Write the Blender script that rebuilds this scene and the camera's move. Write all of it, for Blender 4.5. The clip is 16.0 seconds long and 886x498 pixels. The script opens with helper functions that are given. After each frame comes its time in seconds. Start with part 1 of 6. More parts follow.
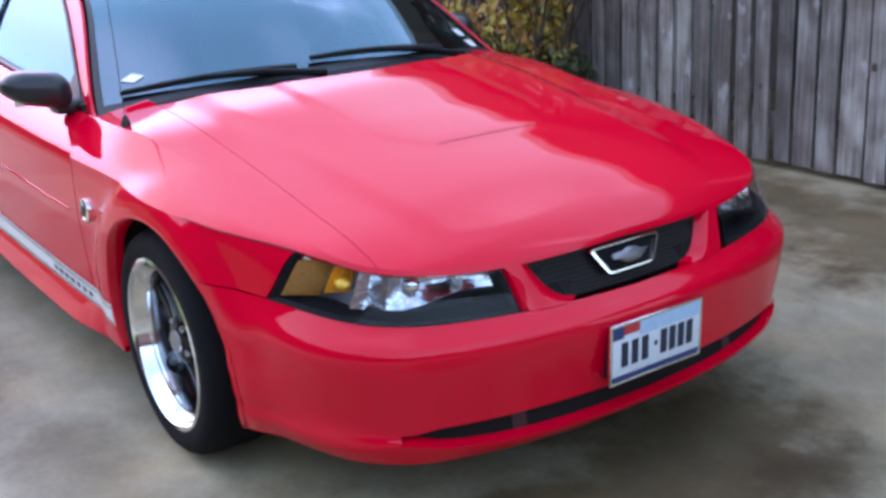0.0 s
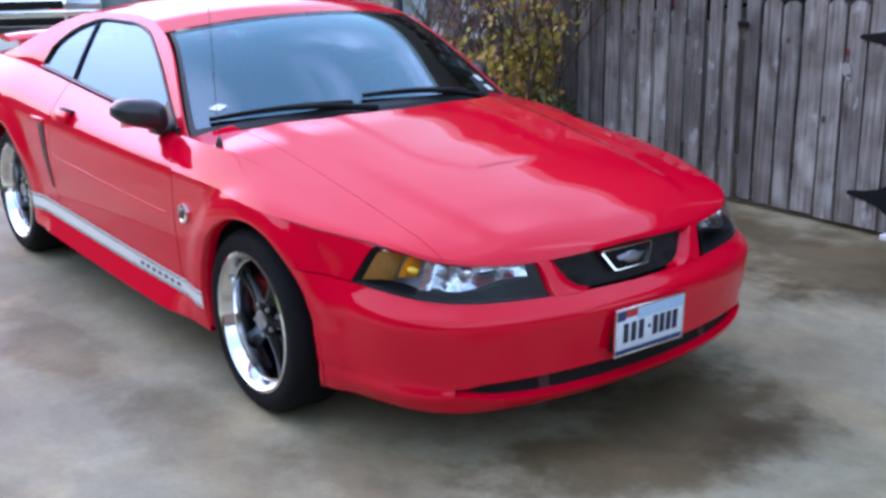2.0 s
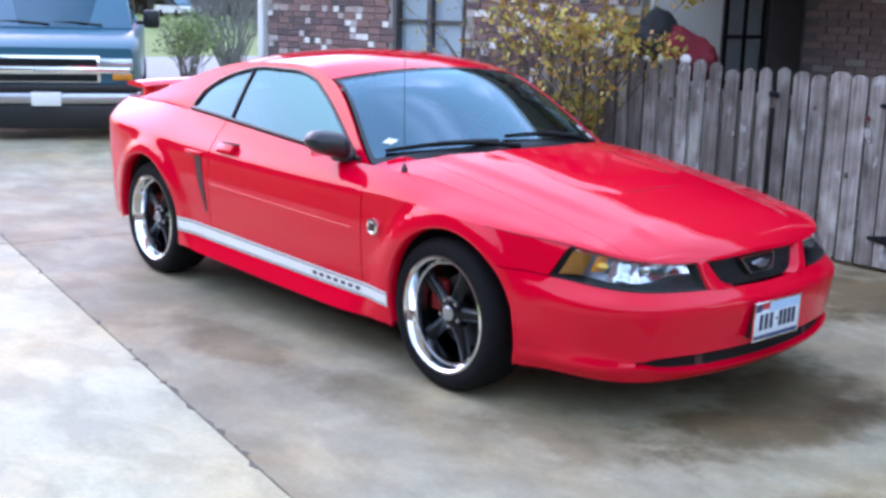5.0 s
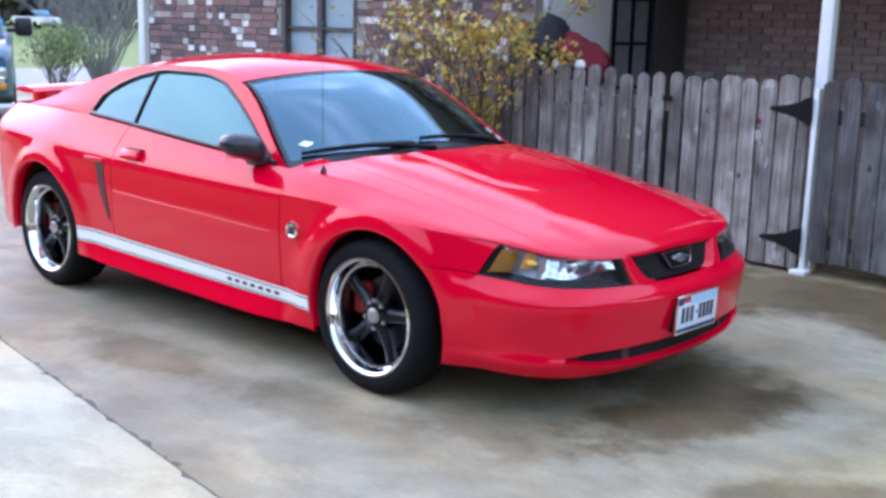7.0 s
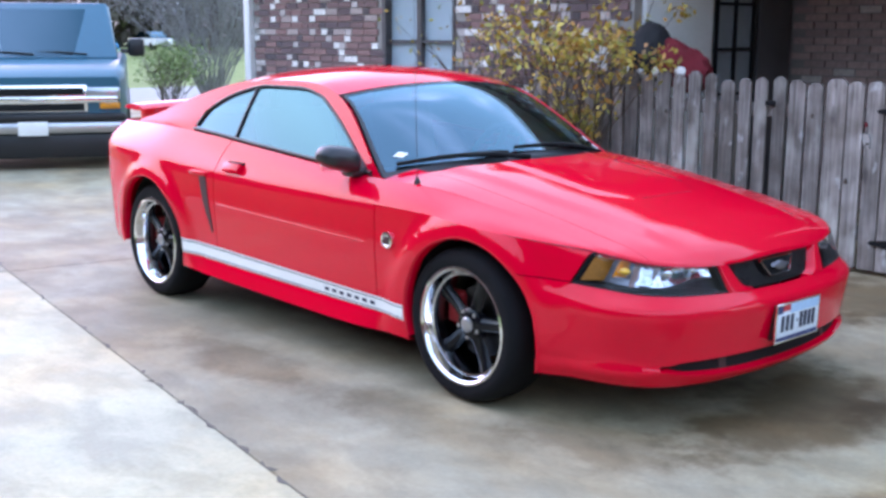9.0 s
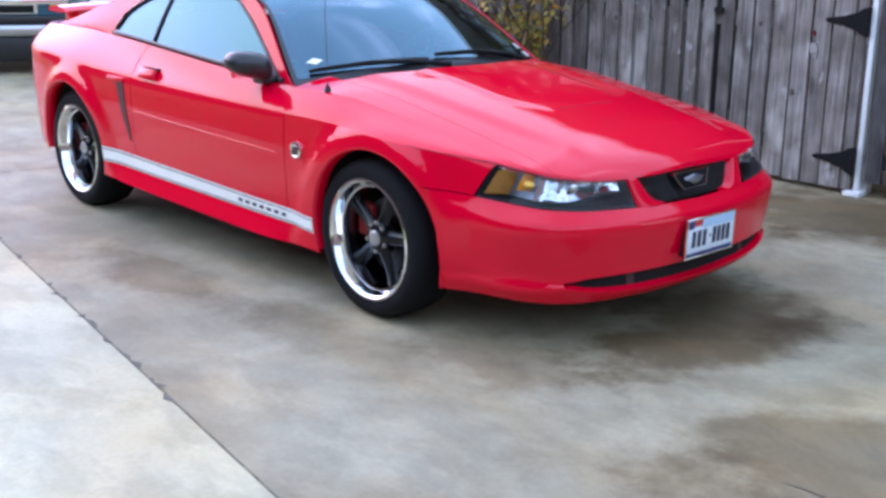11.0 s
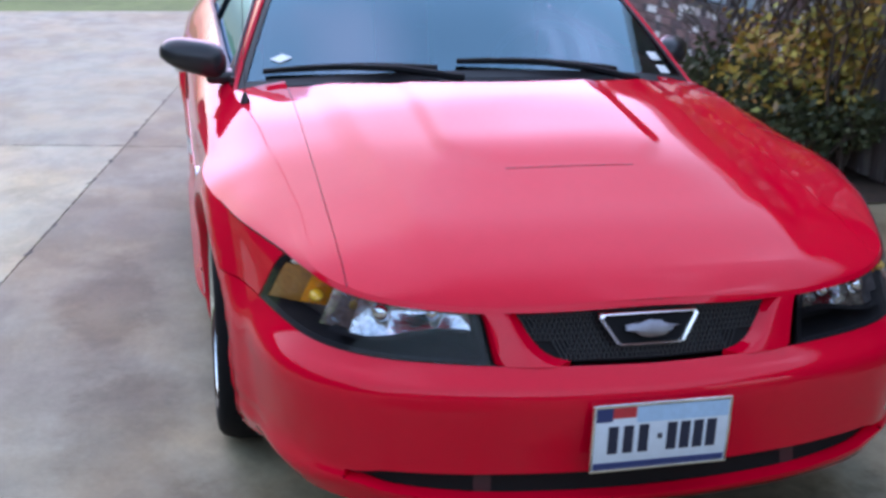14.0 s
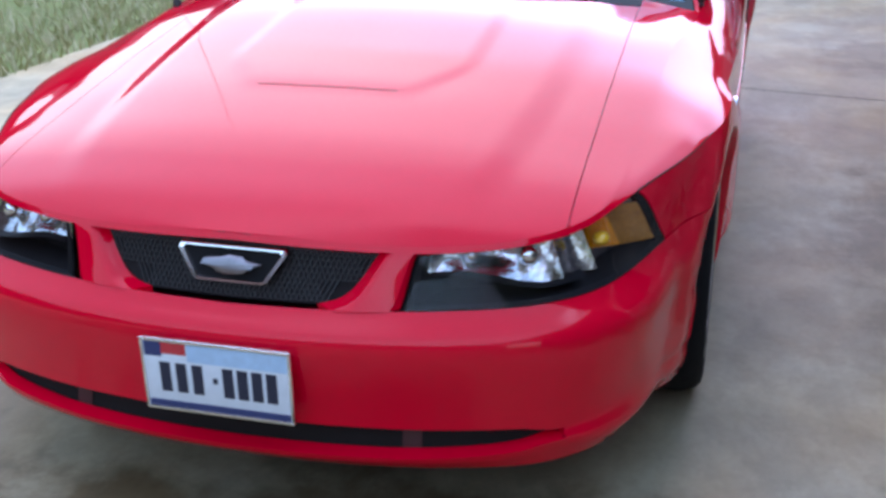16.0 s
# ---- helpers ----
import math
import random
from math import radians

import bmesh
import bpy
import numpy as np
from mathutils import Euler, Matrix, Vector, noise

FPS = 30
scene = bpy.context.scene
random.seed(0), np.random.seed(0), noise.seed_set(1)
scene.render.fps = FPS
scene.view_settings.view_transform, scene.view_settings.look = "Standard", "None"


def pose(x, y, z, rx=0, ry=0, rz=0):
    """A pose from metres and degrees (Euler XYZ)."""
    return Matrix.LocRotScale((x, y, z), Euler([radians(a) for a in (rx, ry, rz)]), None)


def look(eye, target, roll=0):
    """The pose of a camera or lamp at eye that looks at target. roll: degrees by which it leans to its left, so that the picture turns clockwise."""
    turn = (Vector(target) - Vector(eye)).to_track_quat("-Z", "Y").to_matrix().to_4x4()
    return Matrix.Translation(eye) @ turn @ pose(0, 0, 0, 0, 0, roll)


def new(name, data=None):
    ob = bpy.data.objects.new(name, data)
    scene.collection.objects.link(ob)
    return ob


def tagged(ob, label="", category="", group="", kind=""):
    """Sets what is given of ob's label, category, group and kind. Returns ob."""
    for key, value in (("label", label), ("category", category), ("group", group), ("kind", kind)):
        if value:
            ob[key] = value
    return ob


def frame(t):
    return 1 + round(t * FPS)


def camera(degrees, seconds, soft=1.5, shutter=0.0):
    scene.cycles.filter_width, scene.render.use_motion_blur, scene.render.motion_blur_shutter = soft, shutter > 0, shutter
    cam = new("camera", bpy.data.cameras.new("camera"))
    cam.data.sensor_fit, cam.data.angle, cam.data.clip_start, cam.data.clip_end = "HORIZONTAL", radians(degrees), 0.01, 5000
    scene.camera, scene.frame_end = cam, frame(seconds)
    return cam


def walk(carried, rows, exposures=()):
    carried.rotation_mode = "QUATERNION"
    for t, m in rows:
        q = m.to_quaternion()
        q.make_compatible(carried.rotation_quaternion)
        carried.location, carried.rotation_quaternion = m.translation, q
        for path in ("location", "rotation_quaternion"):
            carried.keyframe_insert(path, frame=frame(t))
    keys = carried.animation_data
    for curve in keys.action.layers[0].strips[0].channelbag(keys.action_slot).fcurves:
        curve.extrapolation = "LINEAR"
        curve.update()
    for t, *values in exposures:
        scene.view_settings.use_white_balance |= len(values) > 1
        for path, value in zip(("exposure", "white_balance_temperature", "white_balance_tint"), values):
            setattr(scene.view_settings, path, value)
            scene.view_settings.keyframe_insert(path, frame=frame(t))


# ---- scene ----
cam = camera(43.0, 16.0, 3.0, 0.35)
PATH = [
    (0, (2.82, -1.861, 1.501), (1.25, -0.79, 0.879), -3.1),
    (0.5, (3.07, -1.777, 1.533), (1.431, -0.771, 0.984), -1.8),
    (1, (3.21, -2.021, 1.62), (1.62, -1.015, 0.943), -1.6),
    (1.5, (3.259, -2.261, 1.57), (1.682, -1.17, 1.002), 0.3),
    (2, (3.298, -2.521, 1.631), (1.758, -1.375, 1.072), -0.8),
    (2.5, (3.43, -2.729, 1.591), (1.845, -1.629, 1.064), -0.2),
    (3, (3.426, -3.002, 1.586), (1.88, -1.868, 1.018), -0.3),
    (3.5, (3.408, -3.338, 1.56), (2.033, -1.988, 1.021), -0.9),
    (3.7, (3.427, -3.398, 1.577), (2.071, -2.011, 1.092), 0.3),
    (4, (3.497, -3.479, 1.604), (2.031, -2.193, 1.162), 0.6),
    (4.5, (3.448, -3.681, 1.584), (1.949, -2.442, 1.121), -1.0),
    (4.7, (3.42, -3.742, 1.581), (1.922, -2.49, 1.147), 0.4),
    (6.8, (3.203, -3.963, 1.516), (1.824, -2.569, 1.122), 1.6),
    (7, (3.218, -3.957, 1.519), (1.896, -2.511, 1.121), 1.6),
    (7.5, (3.245, -3.945, 1.525), (1.925, -2.494, 1.137), 1.2),
    (8, (3.244, -3.938, 1.516), (1.848, -2.561, 1.121), 0.4),
    (8.2, (3.257, -3.93, 1.507), (1.781, -2.633, 1.133), -0.0),
    (10.3, (3.274, -3.922, 1.526), (1.866, -2.562, 1.114), -0.0),
    (10.4, (3.328, -3.877, 1.532), (1.923, -2.523, 1.09), -0.4),
    (10.5, (3.381, -3.814, 1.521), (1.979, -2.469, 1.048), 0.4),
    (11, (3.387, -3.594, 1.5), (1.97, -2.29, 0.961), 0.6),
    (11.5, (3.226, -3.317, 1.534), (1.781, -2.038, 1.008), 0.4),
    (12, (3.245, -2.905, 1.504), (1.789, -1.634, 0.991), -0.2),
    (12.5, (3.165, -2.464, 1.53), (1.611, -1.356, 0.93), 0.2),
    (13, (3.036, -1.968, 1.542), (1.41, -1.005, 0.887), 1.7),
    (13.5, (3.018, -1.478, 1.455), (1.257, -0.721, 0.885), 1.2),
    (14, (2.979, -0.956, 1.477), (1.125, -0.512, 0.872), 1.4),
    (14.5, (2.885, -0.489, 1.449), (1.029, -0.231, 0.748), -0.3),
    (15, (2.992, -0.069, 1.422), (1.175, 0.091, 0.601), 0.7),
    (15.5, (2.846, 0.52, 1.398), (1.028, 0.292, 0.596), -0.2),
    (16, (2.742, 0.923, 1.42), (0.945, 0.437, 0.689), -0.5),
]
walk(cam, [(t, look(eye, target, roll)) for t, eye, target, roll in PATH], [(0.0, 0.36, 7900, 15), (2.0, 0.32, 7900, 15), (4.0, 0.66, 7900, 15), (8.0, 0.70, 7900, 15), (11.0, 0.58, 7900, 15), (12.5, 0.36, 7900, 15), (13.5, 0.17, 7900, 15), (14.2, 0.06, 7900, 15), (15.0, 0.30, 7900, 15), (16.0, 0.34, 7900, 15)])

# ---- world, sun, exposure ----
world = bpy.data.worlds.new("sky_world")
scene.world = world
world.use_nodes = True
wn, wl = world.node_tree.nodes, world.node_tree.links
wn.clear()
SUN_EL, SUN_AZ = 20.0, 252.0
GLOW_EL = 18.0
sky = wn.new("ShaderNodeTexSky")
sky.sky_type = "NISHITA"
sky.sun_disc = False
sky.sun_elevation, sky.sun_rotation = radians(SUN_EL), radians(SUN_AZ)
sky.air_density, sky.dust_density, sky.ozone_density = 1.0, 0.25, 2.2
wc = wn.new("ShaderNodeTexCoord")
wnoise = wn.new("ShaderNodeTexNoise")
wnoise.inputs["Scale"].default_value = 1.8
wnoise.inputs["Detail"].default_value = 6.0
wramp = wn.new("ShaderNodeValToRGB")
wramp.color_ramp.elements[0].position, wramp.color_ramp.elements[1].position = 0.51, 0.70
wmix = wn.new("ShaderNodeMix")
wmix.data_type = "RGBA"
wsep = wn.new("ShaderNodeSeparateXYZ")
wgrad = wn.new("ShaderNodeMapRange")
wgrad.inputs["From Min"].default_value, wgrad.inputs["From Max"].default_value = 0.0, 1.0
wgrad.inputs["To Min"].default_value, wgrad.inputs["To Max"].default_value = 0.22, 1.62
wcloud = wn.new("ShaderNodeVectorMath")
wcloud.operation = "SCALE"
wtone = wn.new("ShaderNodeMix")
wtone.data_type = "RGBA"
wtone.inputs[6].default_value, wtone.inputs[7].default_value = (9.3, 11.0, 19.6, 1), (12.5, 10.9, 20.6, 1)
wl.new(wtone.outputs[2], wcloud.inputs[0])
wl.new(wc.outputs["Generated"], wsep.inputs[0])
wl.new(wsep.outputs["Z"], wgrad.inputs["Value"])
wl.new(wcloud.outputs[0], wmix.inputs[7])
wbg = wn.new("ShaderNodeBackground")
wbg.inputs["Strength"].default_value = 0.105
wout = wn.new("ShaderNodeOutputWorld")
wplace = wn.new("ShaderNodeMapping")
wplace.inputs["Location"].default_value = (3.1, 1.7, 0.4)
wl.new(wc.outputs["Generated"], wplace.inputs["Vector"])
wl.new(wplace.outputs[0], wnoise.inputs["Vector"])
wl.new(wnoise.outputs["Fac"], wramp.inputs["Fac"])
wfac = wn.new("ShaderNodeMapRange")
wfac.inputs["From Min"].default_value, wfac.inputs["From Max"].default_value = 0.948, 0.985
wmax = wn.new("ShaderNodeMath")
wmax.operation = "MAXIMUM"
wl.new(wramp.outputs["Color"], wmax.inputs[0])
wl.new(wfac.outputs[0], wmax.inputs[1])
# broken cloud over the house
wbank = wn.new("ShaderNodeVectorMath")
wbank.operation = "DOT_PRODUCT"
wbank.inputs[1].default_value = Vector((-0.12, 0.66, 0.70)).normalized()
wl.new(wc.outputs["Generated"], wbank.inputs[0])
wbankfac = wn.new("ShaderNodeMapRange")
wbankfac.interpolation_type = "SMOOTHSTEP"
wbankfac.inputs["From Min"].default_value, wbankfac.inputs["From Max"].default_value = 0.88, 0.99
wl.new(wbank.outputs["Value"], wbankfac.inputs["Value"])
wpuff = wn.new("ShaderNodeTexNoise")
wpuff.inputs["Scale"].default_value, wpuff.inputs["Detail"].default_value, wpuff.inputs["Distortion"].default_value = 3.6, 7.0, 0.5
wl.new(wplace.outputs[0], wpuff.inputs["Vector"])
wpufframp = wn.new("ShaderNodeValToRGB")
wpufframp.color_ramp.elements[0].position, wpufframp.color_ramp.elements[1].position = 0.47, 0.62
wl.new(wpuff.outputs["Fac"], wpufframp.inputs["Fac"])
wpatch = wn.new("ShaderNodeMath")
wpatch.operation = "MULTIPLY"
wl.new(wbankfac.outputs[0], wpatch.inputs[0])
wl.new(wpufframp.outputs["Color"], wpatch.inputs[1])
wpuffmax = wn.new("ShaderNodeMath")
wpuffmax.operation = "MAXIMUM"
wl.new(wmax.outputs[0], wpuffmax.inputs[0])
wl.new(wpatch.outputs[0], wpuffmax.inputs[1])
whaze = wn.new("ShaderNodeMapRange")
# cool haze low over the horizon
whaze.inputs["From Min"].default_value, whaze.inputs["From Max"].default_value = 0.30, 0.02
whaze.inputs["To Min"].default_value, whaze.inputs["To Max"].default_value = 0.0, 0.95
wl.new(wsep.outputs["Z"], whaze.inputs["Value"])
wmax2 = wn.new("ShaderNodeMath")
wmax2.operation = "MAXIMUM"
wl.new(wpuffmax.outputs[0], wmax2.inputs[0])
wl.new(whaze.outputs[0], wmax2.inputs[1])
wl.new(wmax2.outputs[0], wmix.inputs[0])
# clouds glow round the hidden sun
wdot = wn.new("ShaderNodeVectorMath")
wdot.operation = "DOT_PRODUCT"
_e = radians(GLOW_EL)
wdot.inputs[1].default_value = (-math.cos(_e), 0.03, math.sin(_e))
# a bank of cloud, wider than it is high
wflat = wn.new("ShaderNodeVectorMath")
wflat.operation = "MULTIPLY"
wflat.inputs[1].default_value = (1.0, 0.40, 1.0)
wunit = wn.new("ShaderNodeVectorMath")
wunit.operation = "NORMALIZE"
wl.new(wc.outputs["Generated"], wflat.inputs[0])
wl.new(wflat.outputs[0], wunit.inputs[0])
wl.new(wunit.outputs[0], wdot.inputs[0])
wglow = wn.new("ShaderNodeMapRange")
wglow.interpolation_type = "SMOOTHSTEP"
wglow.inputs["From Min"].default_value, wglow.inputs["From Max"].default_value = 0.948, 0.995
wglow.inputs["To Min"].default_value, wglow.inputs["To Max"].default_value = 1.0, 5.0
wl.new(wdot.outputs["Value"], wglow.inputs["Value"])
wl.new(wdot.outputs["Value"], wfac.inputs["Value"])
wl.new(wfac.outputs[0], wtone.inputs[0])
wmul = wn.new("ShaderNodeMath")
wmul.operation = "MULTIPLY"
wl.new(wgrad.outputs[0], wmul.inputs[0])
wl.new(wglow.outputs[0], wmul.inputs[1])
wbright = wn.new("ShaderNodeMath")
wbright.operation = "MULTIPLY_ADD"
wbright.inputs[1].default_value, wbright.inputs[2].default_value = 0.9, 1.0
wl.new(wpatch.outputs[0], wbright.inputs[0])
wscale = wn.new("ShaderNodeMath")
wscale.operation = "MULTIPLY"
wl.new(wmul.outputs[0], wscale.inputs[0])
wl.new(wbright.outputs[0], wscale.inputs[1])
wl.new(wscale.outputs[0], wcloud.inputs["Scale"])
wblue = wn.new("ShaderNodeVectorMath")
wblue.operation = "SCALE"
wup = wn.new("ShaderNodeMapRange")
wup.inputs["From Min"].default_value, wup.inputs["From Max"].default_value = 0.0, 0.9
wup.inputs["To Min"].default_value, wup.inputs["To Max"].default_value = 3.0, 10.2
wl.new(wsep.outputs["Z"], wup.inputs["Value"])
wl.new(wup.outputs[0], wblue.inputs["Scale"])
wl.new(sky.outputs["Color"], wblue.inputs[0])
wl.new(wblue.outputs[0], wmix.inputs[6])
wl.new(wmix.outputs[2], wbg.inputs["Color"])
wl.new(wbg.outputs["Background"], wout.inputs["Surface"])
sun = new("sun", bpy.data.lights.new("sun", "SUN"))
sun.data.energy, sun.data.angle, sun.data.color = 0.16, radians(60), (1.0, 0.97, 0.93)
# the sky's rotation counts clockwise from +y
_az = radians(SUN_AZ)
sun.matrix_world = look((20 * math.sin(_az), 20 * math.cos(_az), 20 * math.tan(radians(SUN_EL))), (0, 0, 0))

# ---- materials ----
MATS = {}


def nodes_of(name):
    m = bpy.data.materials.new(name)
    m.use_nodes = True
    t = m.node_tree
    return m, t, t.nodes["Principled BSDF"]


def plain(name, color, rough=0.5, metal=0.0, coat=0.0, vary=0.12, scale=8.0, bump=0.0, bscale=60.0, per_object=0.0, spec=None):
    """A principled material with colour variation at two scales and a fine relief."""
    m, t, b = nodes_of(name)
    n, l = t.nodes, t.links
    b.inputs["Roughness"].default_value, b.inputs["Metallic"].default_value = rough, metal
    b.inputs["Coat Weight"].default_value = coat
    b.inputs["Coat Roughness"].default_value = 0.03
    if spec is not None:
        b.inputs["Specular IOR Level"].default_value = spec
    co = n.new("ShaderNodeTexCoord")
    n1 = n.new("ShaderNodeTexNoise")
    n1.inputs["Scale"].default_value, n1.inputs["Detail"].default_value = scale, 5.0
    n2 = n.new("ShaderNodeTexNoise")
    n2.inputs["Scale"].default_value, n2.inputs["Detail"].default_value = scale * 9, 4.0
    l.new(co.outputs["Object"], n1.inputs["Vector"])
    l.new(co.outputs["Object"], n2.inputs["Vector"])
    add = n.new("ShaderNodeMath")
    add.operation = "ADD"
    l.new(n1.outputs["Fac"], add.inputs[0])
    l.new(n2.outputs["Fac"], add.inputs[1])
    mr = n.new("ShaderNodeMapRange")
    mr.inputs["From Min"].default_value, mr.inputs["From Max"].default_value = 0.6, 1.4
    mr.inputs["To Min"].default_value, mr.inputs["To Max"].default_value = 1 - vary, 1 + vary
    l.new(add.outputs[0], mr.inputs["Value"])
    val = mr.outputs[0]
    if per_object:
        oi = n.new("ShaderNodeObjectInfo")
        pm = n.new("ShaderNodeMapRange")
        pm.inputs["To Min"].default_value, pm.inputs["To Max"].default_value = 1 - per_object, 1 + per_object
        l.new(oi.outputs["Random"], pm.inputs["Value"])
        mul = n.new("ShaderNodeMath")
        mul.operation = "MULTIPLY"
        l.new(val, mul.inputs[0])
        l.new(pm.outputs[0], mul.inputs[1])
        val = mul.outputs[0]
    vm = n.new("ShaderNodeVectorMath")
    vm.operation = "SCALE"
    vm.inputs[0].default_value = color[:3]
    l.new(val, vm.inputs["Scale"])
    l.new(vm.outputs[0], b.inputs["Base Color"])
    if bump:
        n3 = n.new("ShaderNodeTexNoise")
        n3.inputs["Scale"].default_value, n3.inputs["Detail"].default_value = bscale, 4.0
        l.new(co.outputs["Object"], n3.inputs["Vector"])
        bp = n.new("ShaderNodeBump")
        bp.inputs["Strength"].default_value, bp.inputs["Distance"].default_value = bump, 0.01
        l.new(n3.outputs["Fac"], bp.inputs["Height"])
        l.new(bp.outputs["Normal"], b.inputs["Normal"])
    MATS[name] = m
    return m


def glass(name, tint, opacity, rough=0.01, sky_tint=(1, 1, 1)):
    """A tinted pane: what shows through is dyed, the surface mirrors by Fresnel, and the mirrored sky is coloured."""
    m, t, b = nodes_of(name)
    n, l = t.nodes, t.links
    n.remove(b)
    tr = n.new("ShaderNodeBsdfTransparent")
    tr.inputs["Color"].default_value = (*tint, 1)
    gl = n.new("ShaderNodeBsdfGlossy")
    gl.inputs["Roughness"].default_value = rough
    gl.inputs["Color"].default_value = (*sky_tint, 1)
    lw = n.new("ShaderNodeLayerWeight")
    lw.inputs["Blend"].default_value = 0.5
    pw = n.new("ShaderNodeMath")
    pw.operation = "POWER"
    pw.inputs[1].default_value = 4.0
    l.new(lw.outputs["Facing"], pw.inputs[0])
    fr = n.new("ShaderNodeMath")
    fr.operation = "MULTIPLY_ADD"
    f0 = ((opacity - 1) / (opacity + 1)) ** 2
    fr.inputs[1].default_value, fr.inputs[2].default_value = 1 - f0, f0
    l.new(pw.outputs[0], fr.inputs[0])
    mx = n.new("ShaderNodeMixShader")
    l.new(fr.outputs[0], mx.inputs[0])
    l.new(tr.outputs[0], mx.inputs[1])
    l.new(gl.outputs[0], mx.inputs[2])
    l.new(mx.outputs[0], n["Material Output"].inputs["Surface"])
    MATS[name] = m
    return m


def stain_shade_ramp(n, l, src, strength):
    mr = n.new("ShaderNodeMapRange")
    mr.interpolation_type = "SMOOTHSTEP"
    mr.inputs["From Min"].default_value, mr.inputs["From Max"].default_value = 1.55, 2.15
    l.new(src, mr.inputs["Value"])
    r = n.new("ShaderNodeValToRGB")
    r.color_ramp.elements[0].color = (1 - strength, 1 - strength * 1.12, 1 - strength * 1.25, 1)
    r.color_ramp.elements[1].color = (1, 1, 1, 1)
    l.new(mr.outputs[0], r.inputs["Fac"])
    return r.outputs["Color"]


def concrete_mat(name, base, stain, amount, stain_shade=False):
    m, t, b = nodes_of(name)
    n, l = t.nodes, t.links
    geo = n.new("ShaderNodeNewGeometry")

    def noise_at(scale, detail, stretch=(1, 1, 1), distort=0.0):
        mp = n.new("ShaderNodeMapping")
        mp.inputs["Scale"].default_value = stretch
        l.new(geo.outputs["Position"], mp.inputs["Vector"])
        z = n.new("ShaderNodeTexNoise")
        z.inputs["Scale"].default_value, z.inputs["Detail"].default_value, z.inputs["Distortion"].default_value = scale, detail, distort
        z.inputs["Roughness"].default_value = 0.64
        l.new(mp.outputs[0], z.inputs["Vector"])
        return z.outputs["Fac"]

    def ramp(src, a, b2, c0, c1):
        r = n.new("ShaderNodeValToRGB")
        r.color_ramp.elements[0].position, r.color_ramp.elements[1].position = a, b2
        r.color_ramp.elements[0].color, r.color_ramp.elements[1].color = (*c0, 1), (*c1, 1)
        l.new(src, r.inputs["Fac"])
        return r.outputs["Color"]

    def mix(kind, fac, a, c):
        x = n.new("ShaderNodeMix")
        x.data_type, x.blend_type = "RGBA", kind
        if isinstance(fac, float):
            x.inputs[0].default_value = fac
        else:
            l.new(fac, x.inputs[0])
        l.new(a, x.inputs[6])
        l.new(c, x.inputs[7])
        return x.outputs[2]

    broad = ramp(noise_at(0.7, 8, (1, 1, 1), 0.15), 0.42, 0.57, stain, base)
    warm = ramp(noise_at(0.8, 6, (1, 1.3, 1), 0.2), 0.40, 0.66, (0.98, 1.0, 1.01), (1.13, 0.98, 0.82))
    patch = ramp(noise_at(2.3, 8, (1, 1.5, 1), 0.3), 0.43, 0.56, (1 - amount,) * 3, (1.08,) * 3)
    fine = ramp(noise_at(45, 6), 0.3, 0.75, (0.90,) * 3, (1.06,) * 3)
    speck = ramp(noise_at(160, 3), 0.26, 0.34, (0.82,) * 3, (1,) * 3)
    c = mix("MULTIPLY", 1.0, broad, warm)
    c = mix("MULTIPLY", 1.0, c, patch)
    c = mix("MULTIPLY", 1.0, c, fine)
    c = mix("MULTIPLY", 1.0, c, speck)
    if stain_shade:
        # old oil and rust marks; under parked noses and by tyres also painted shade
        for cx, cy, rx, ry, strength in ((0.95, 0.02, 0.55, 1.0, 0.58), (0.72, -0.8, 0.5, 0.35, 0.34), (2.05, -0.75, 0.85, 0.75, 0.46), (1.25, 0.35, 0.22, 0.35, 0.30), (0.1, -1.15, 0.7, 0.22, 0.26), (-0.9, 1.6, 1.6, 0.45, 0.40), (0.9, 2.2, 2.8, 0.85, 0.55), (2.3, 0.9, 0.8, 0.9, 0.25), (-1.2, -1.25, 0.9, 0.25, 0.35), (1.7, -1.9, 0.8, 0.3, 0.3), (2.9, -0.2, 0.7, 1.3, 0.28), (2.2, 1.7, 0.9, 0.8, 0.30), (-4.4, 1.9, 0.9, 0.7, 0.35), (-2.6, 1.6, 0.8, 0.5, 0.25), (1.75, -1.05, 0.5, 0.3, 0.25)):
            sb = n.new("ShaderNodeVectorMath")
            sb.operation = "SUBTRACT"
            sb.inputs[1].default_value = (cx, cy, 0)
            l.new(geo.outputs["Position"], sb.inputs[0])
            dv = n.new("ShaderNodeVectorMath")
            dv.operation = "DIVIDE"
            dv.inputs[1].default_value = (rx, ry, 1)
            l.new(sb.outputs[0], dv.inputs[0])
            ln = n.new("ShaderNodeVectorMath")
            ln.operation = "LENGTH"
            l.new(dv.outputs[0], ln.inputs[0])
            ad = n.new("ShaderNodeMath")
            ad.operation = "MULTIPLY_ADD"
            ad.inputs[1].default_value = 2.4
            l.new(noise_at(1.9, 7), ad.inputs[0])
            l.new(ln.outputs["Value"], ad.inputs[2])
            c = mix("MULTIPLY", 1.0, c, stain_shade_ramp(n, l, ad.outputs[0], strength))
    l.new(c, b.inputs["Base Color"])
    b.inputs["Specular IOR Level"].default_value = 0.22
    rr = n.new("ShaderNodeMapRange")
    rr.inputs["To Min"].default_value, rr.inputs["To Max"].default_value = 0.5, 0.85
    l.new(noise_at(1.4, 5), rr.inputs["Value"])
    l.new(rr.outputs[0], b.inputs["Roughness"])
    bp = n.new("ShaderNodeBump")
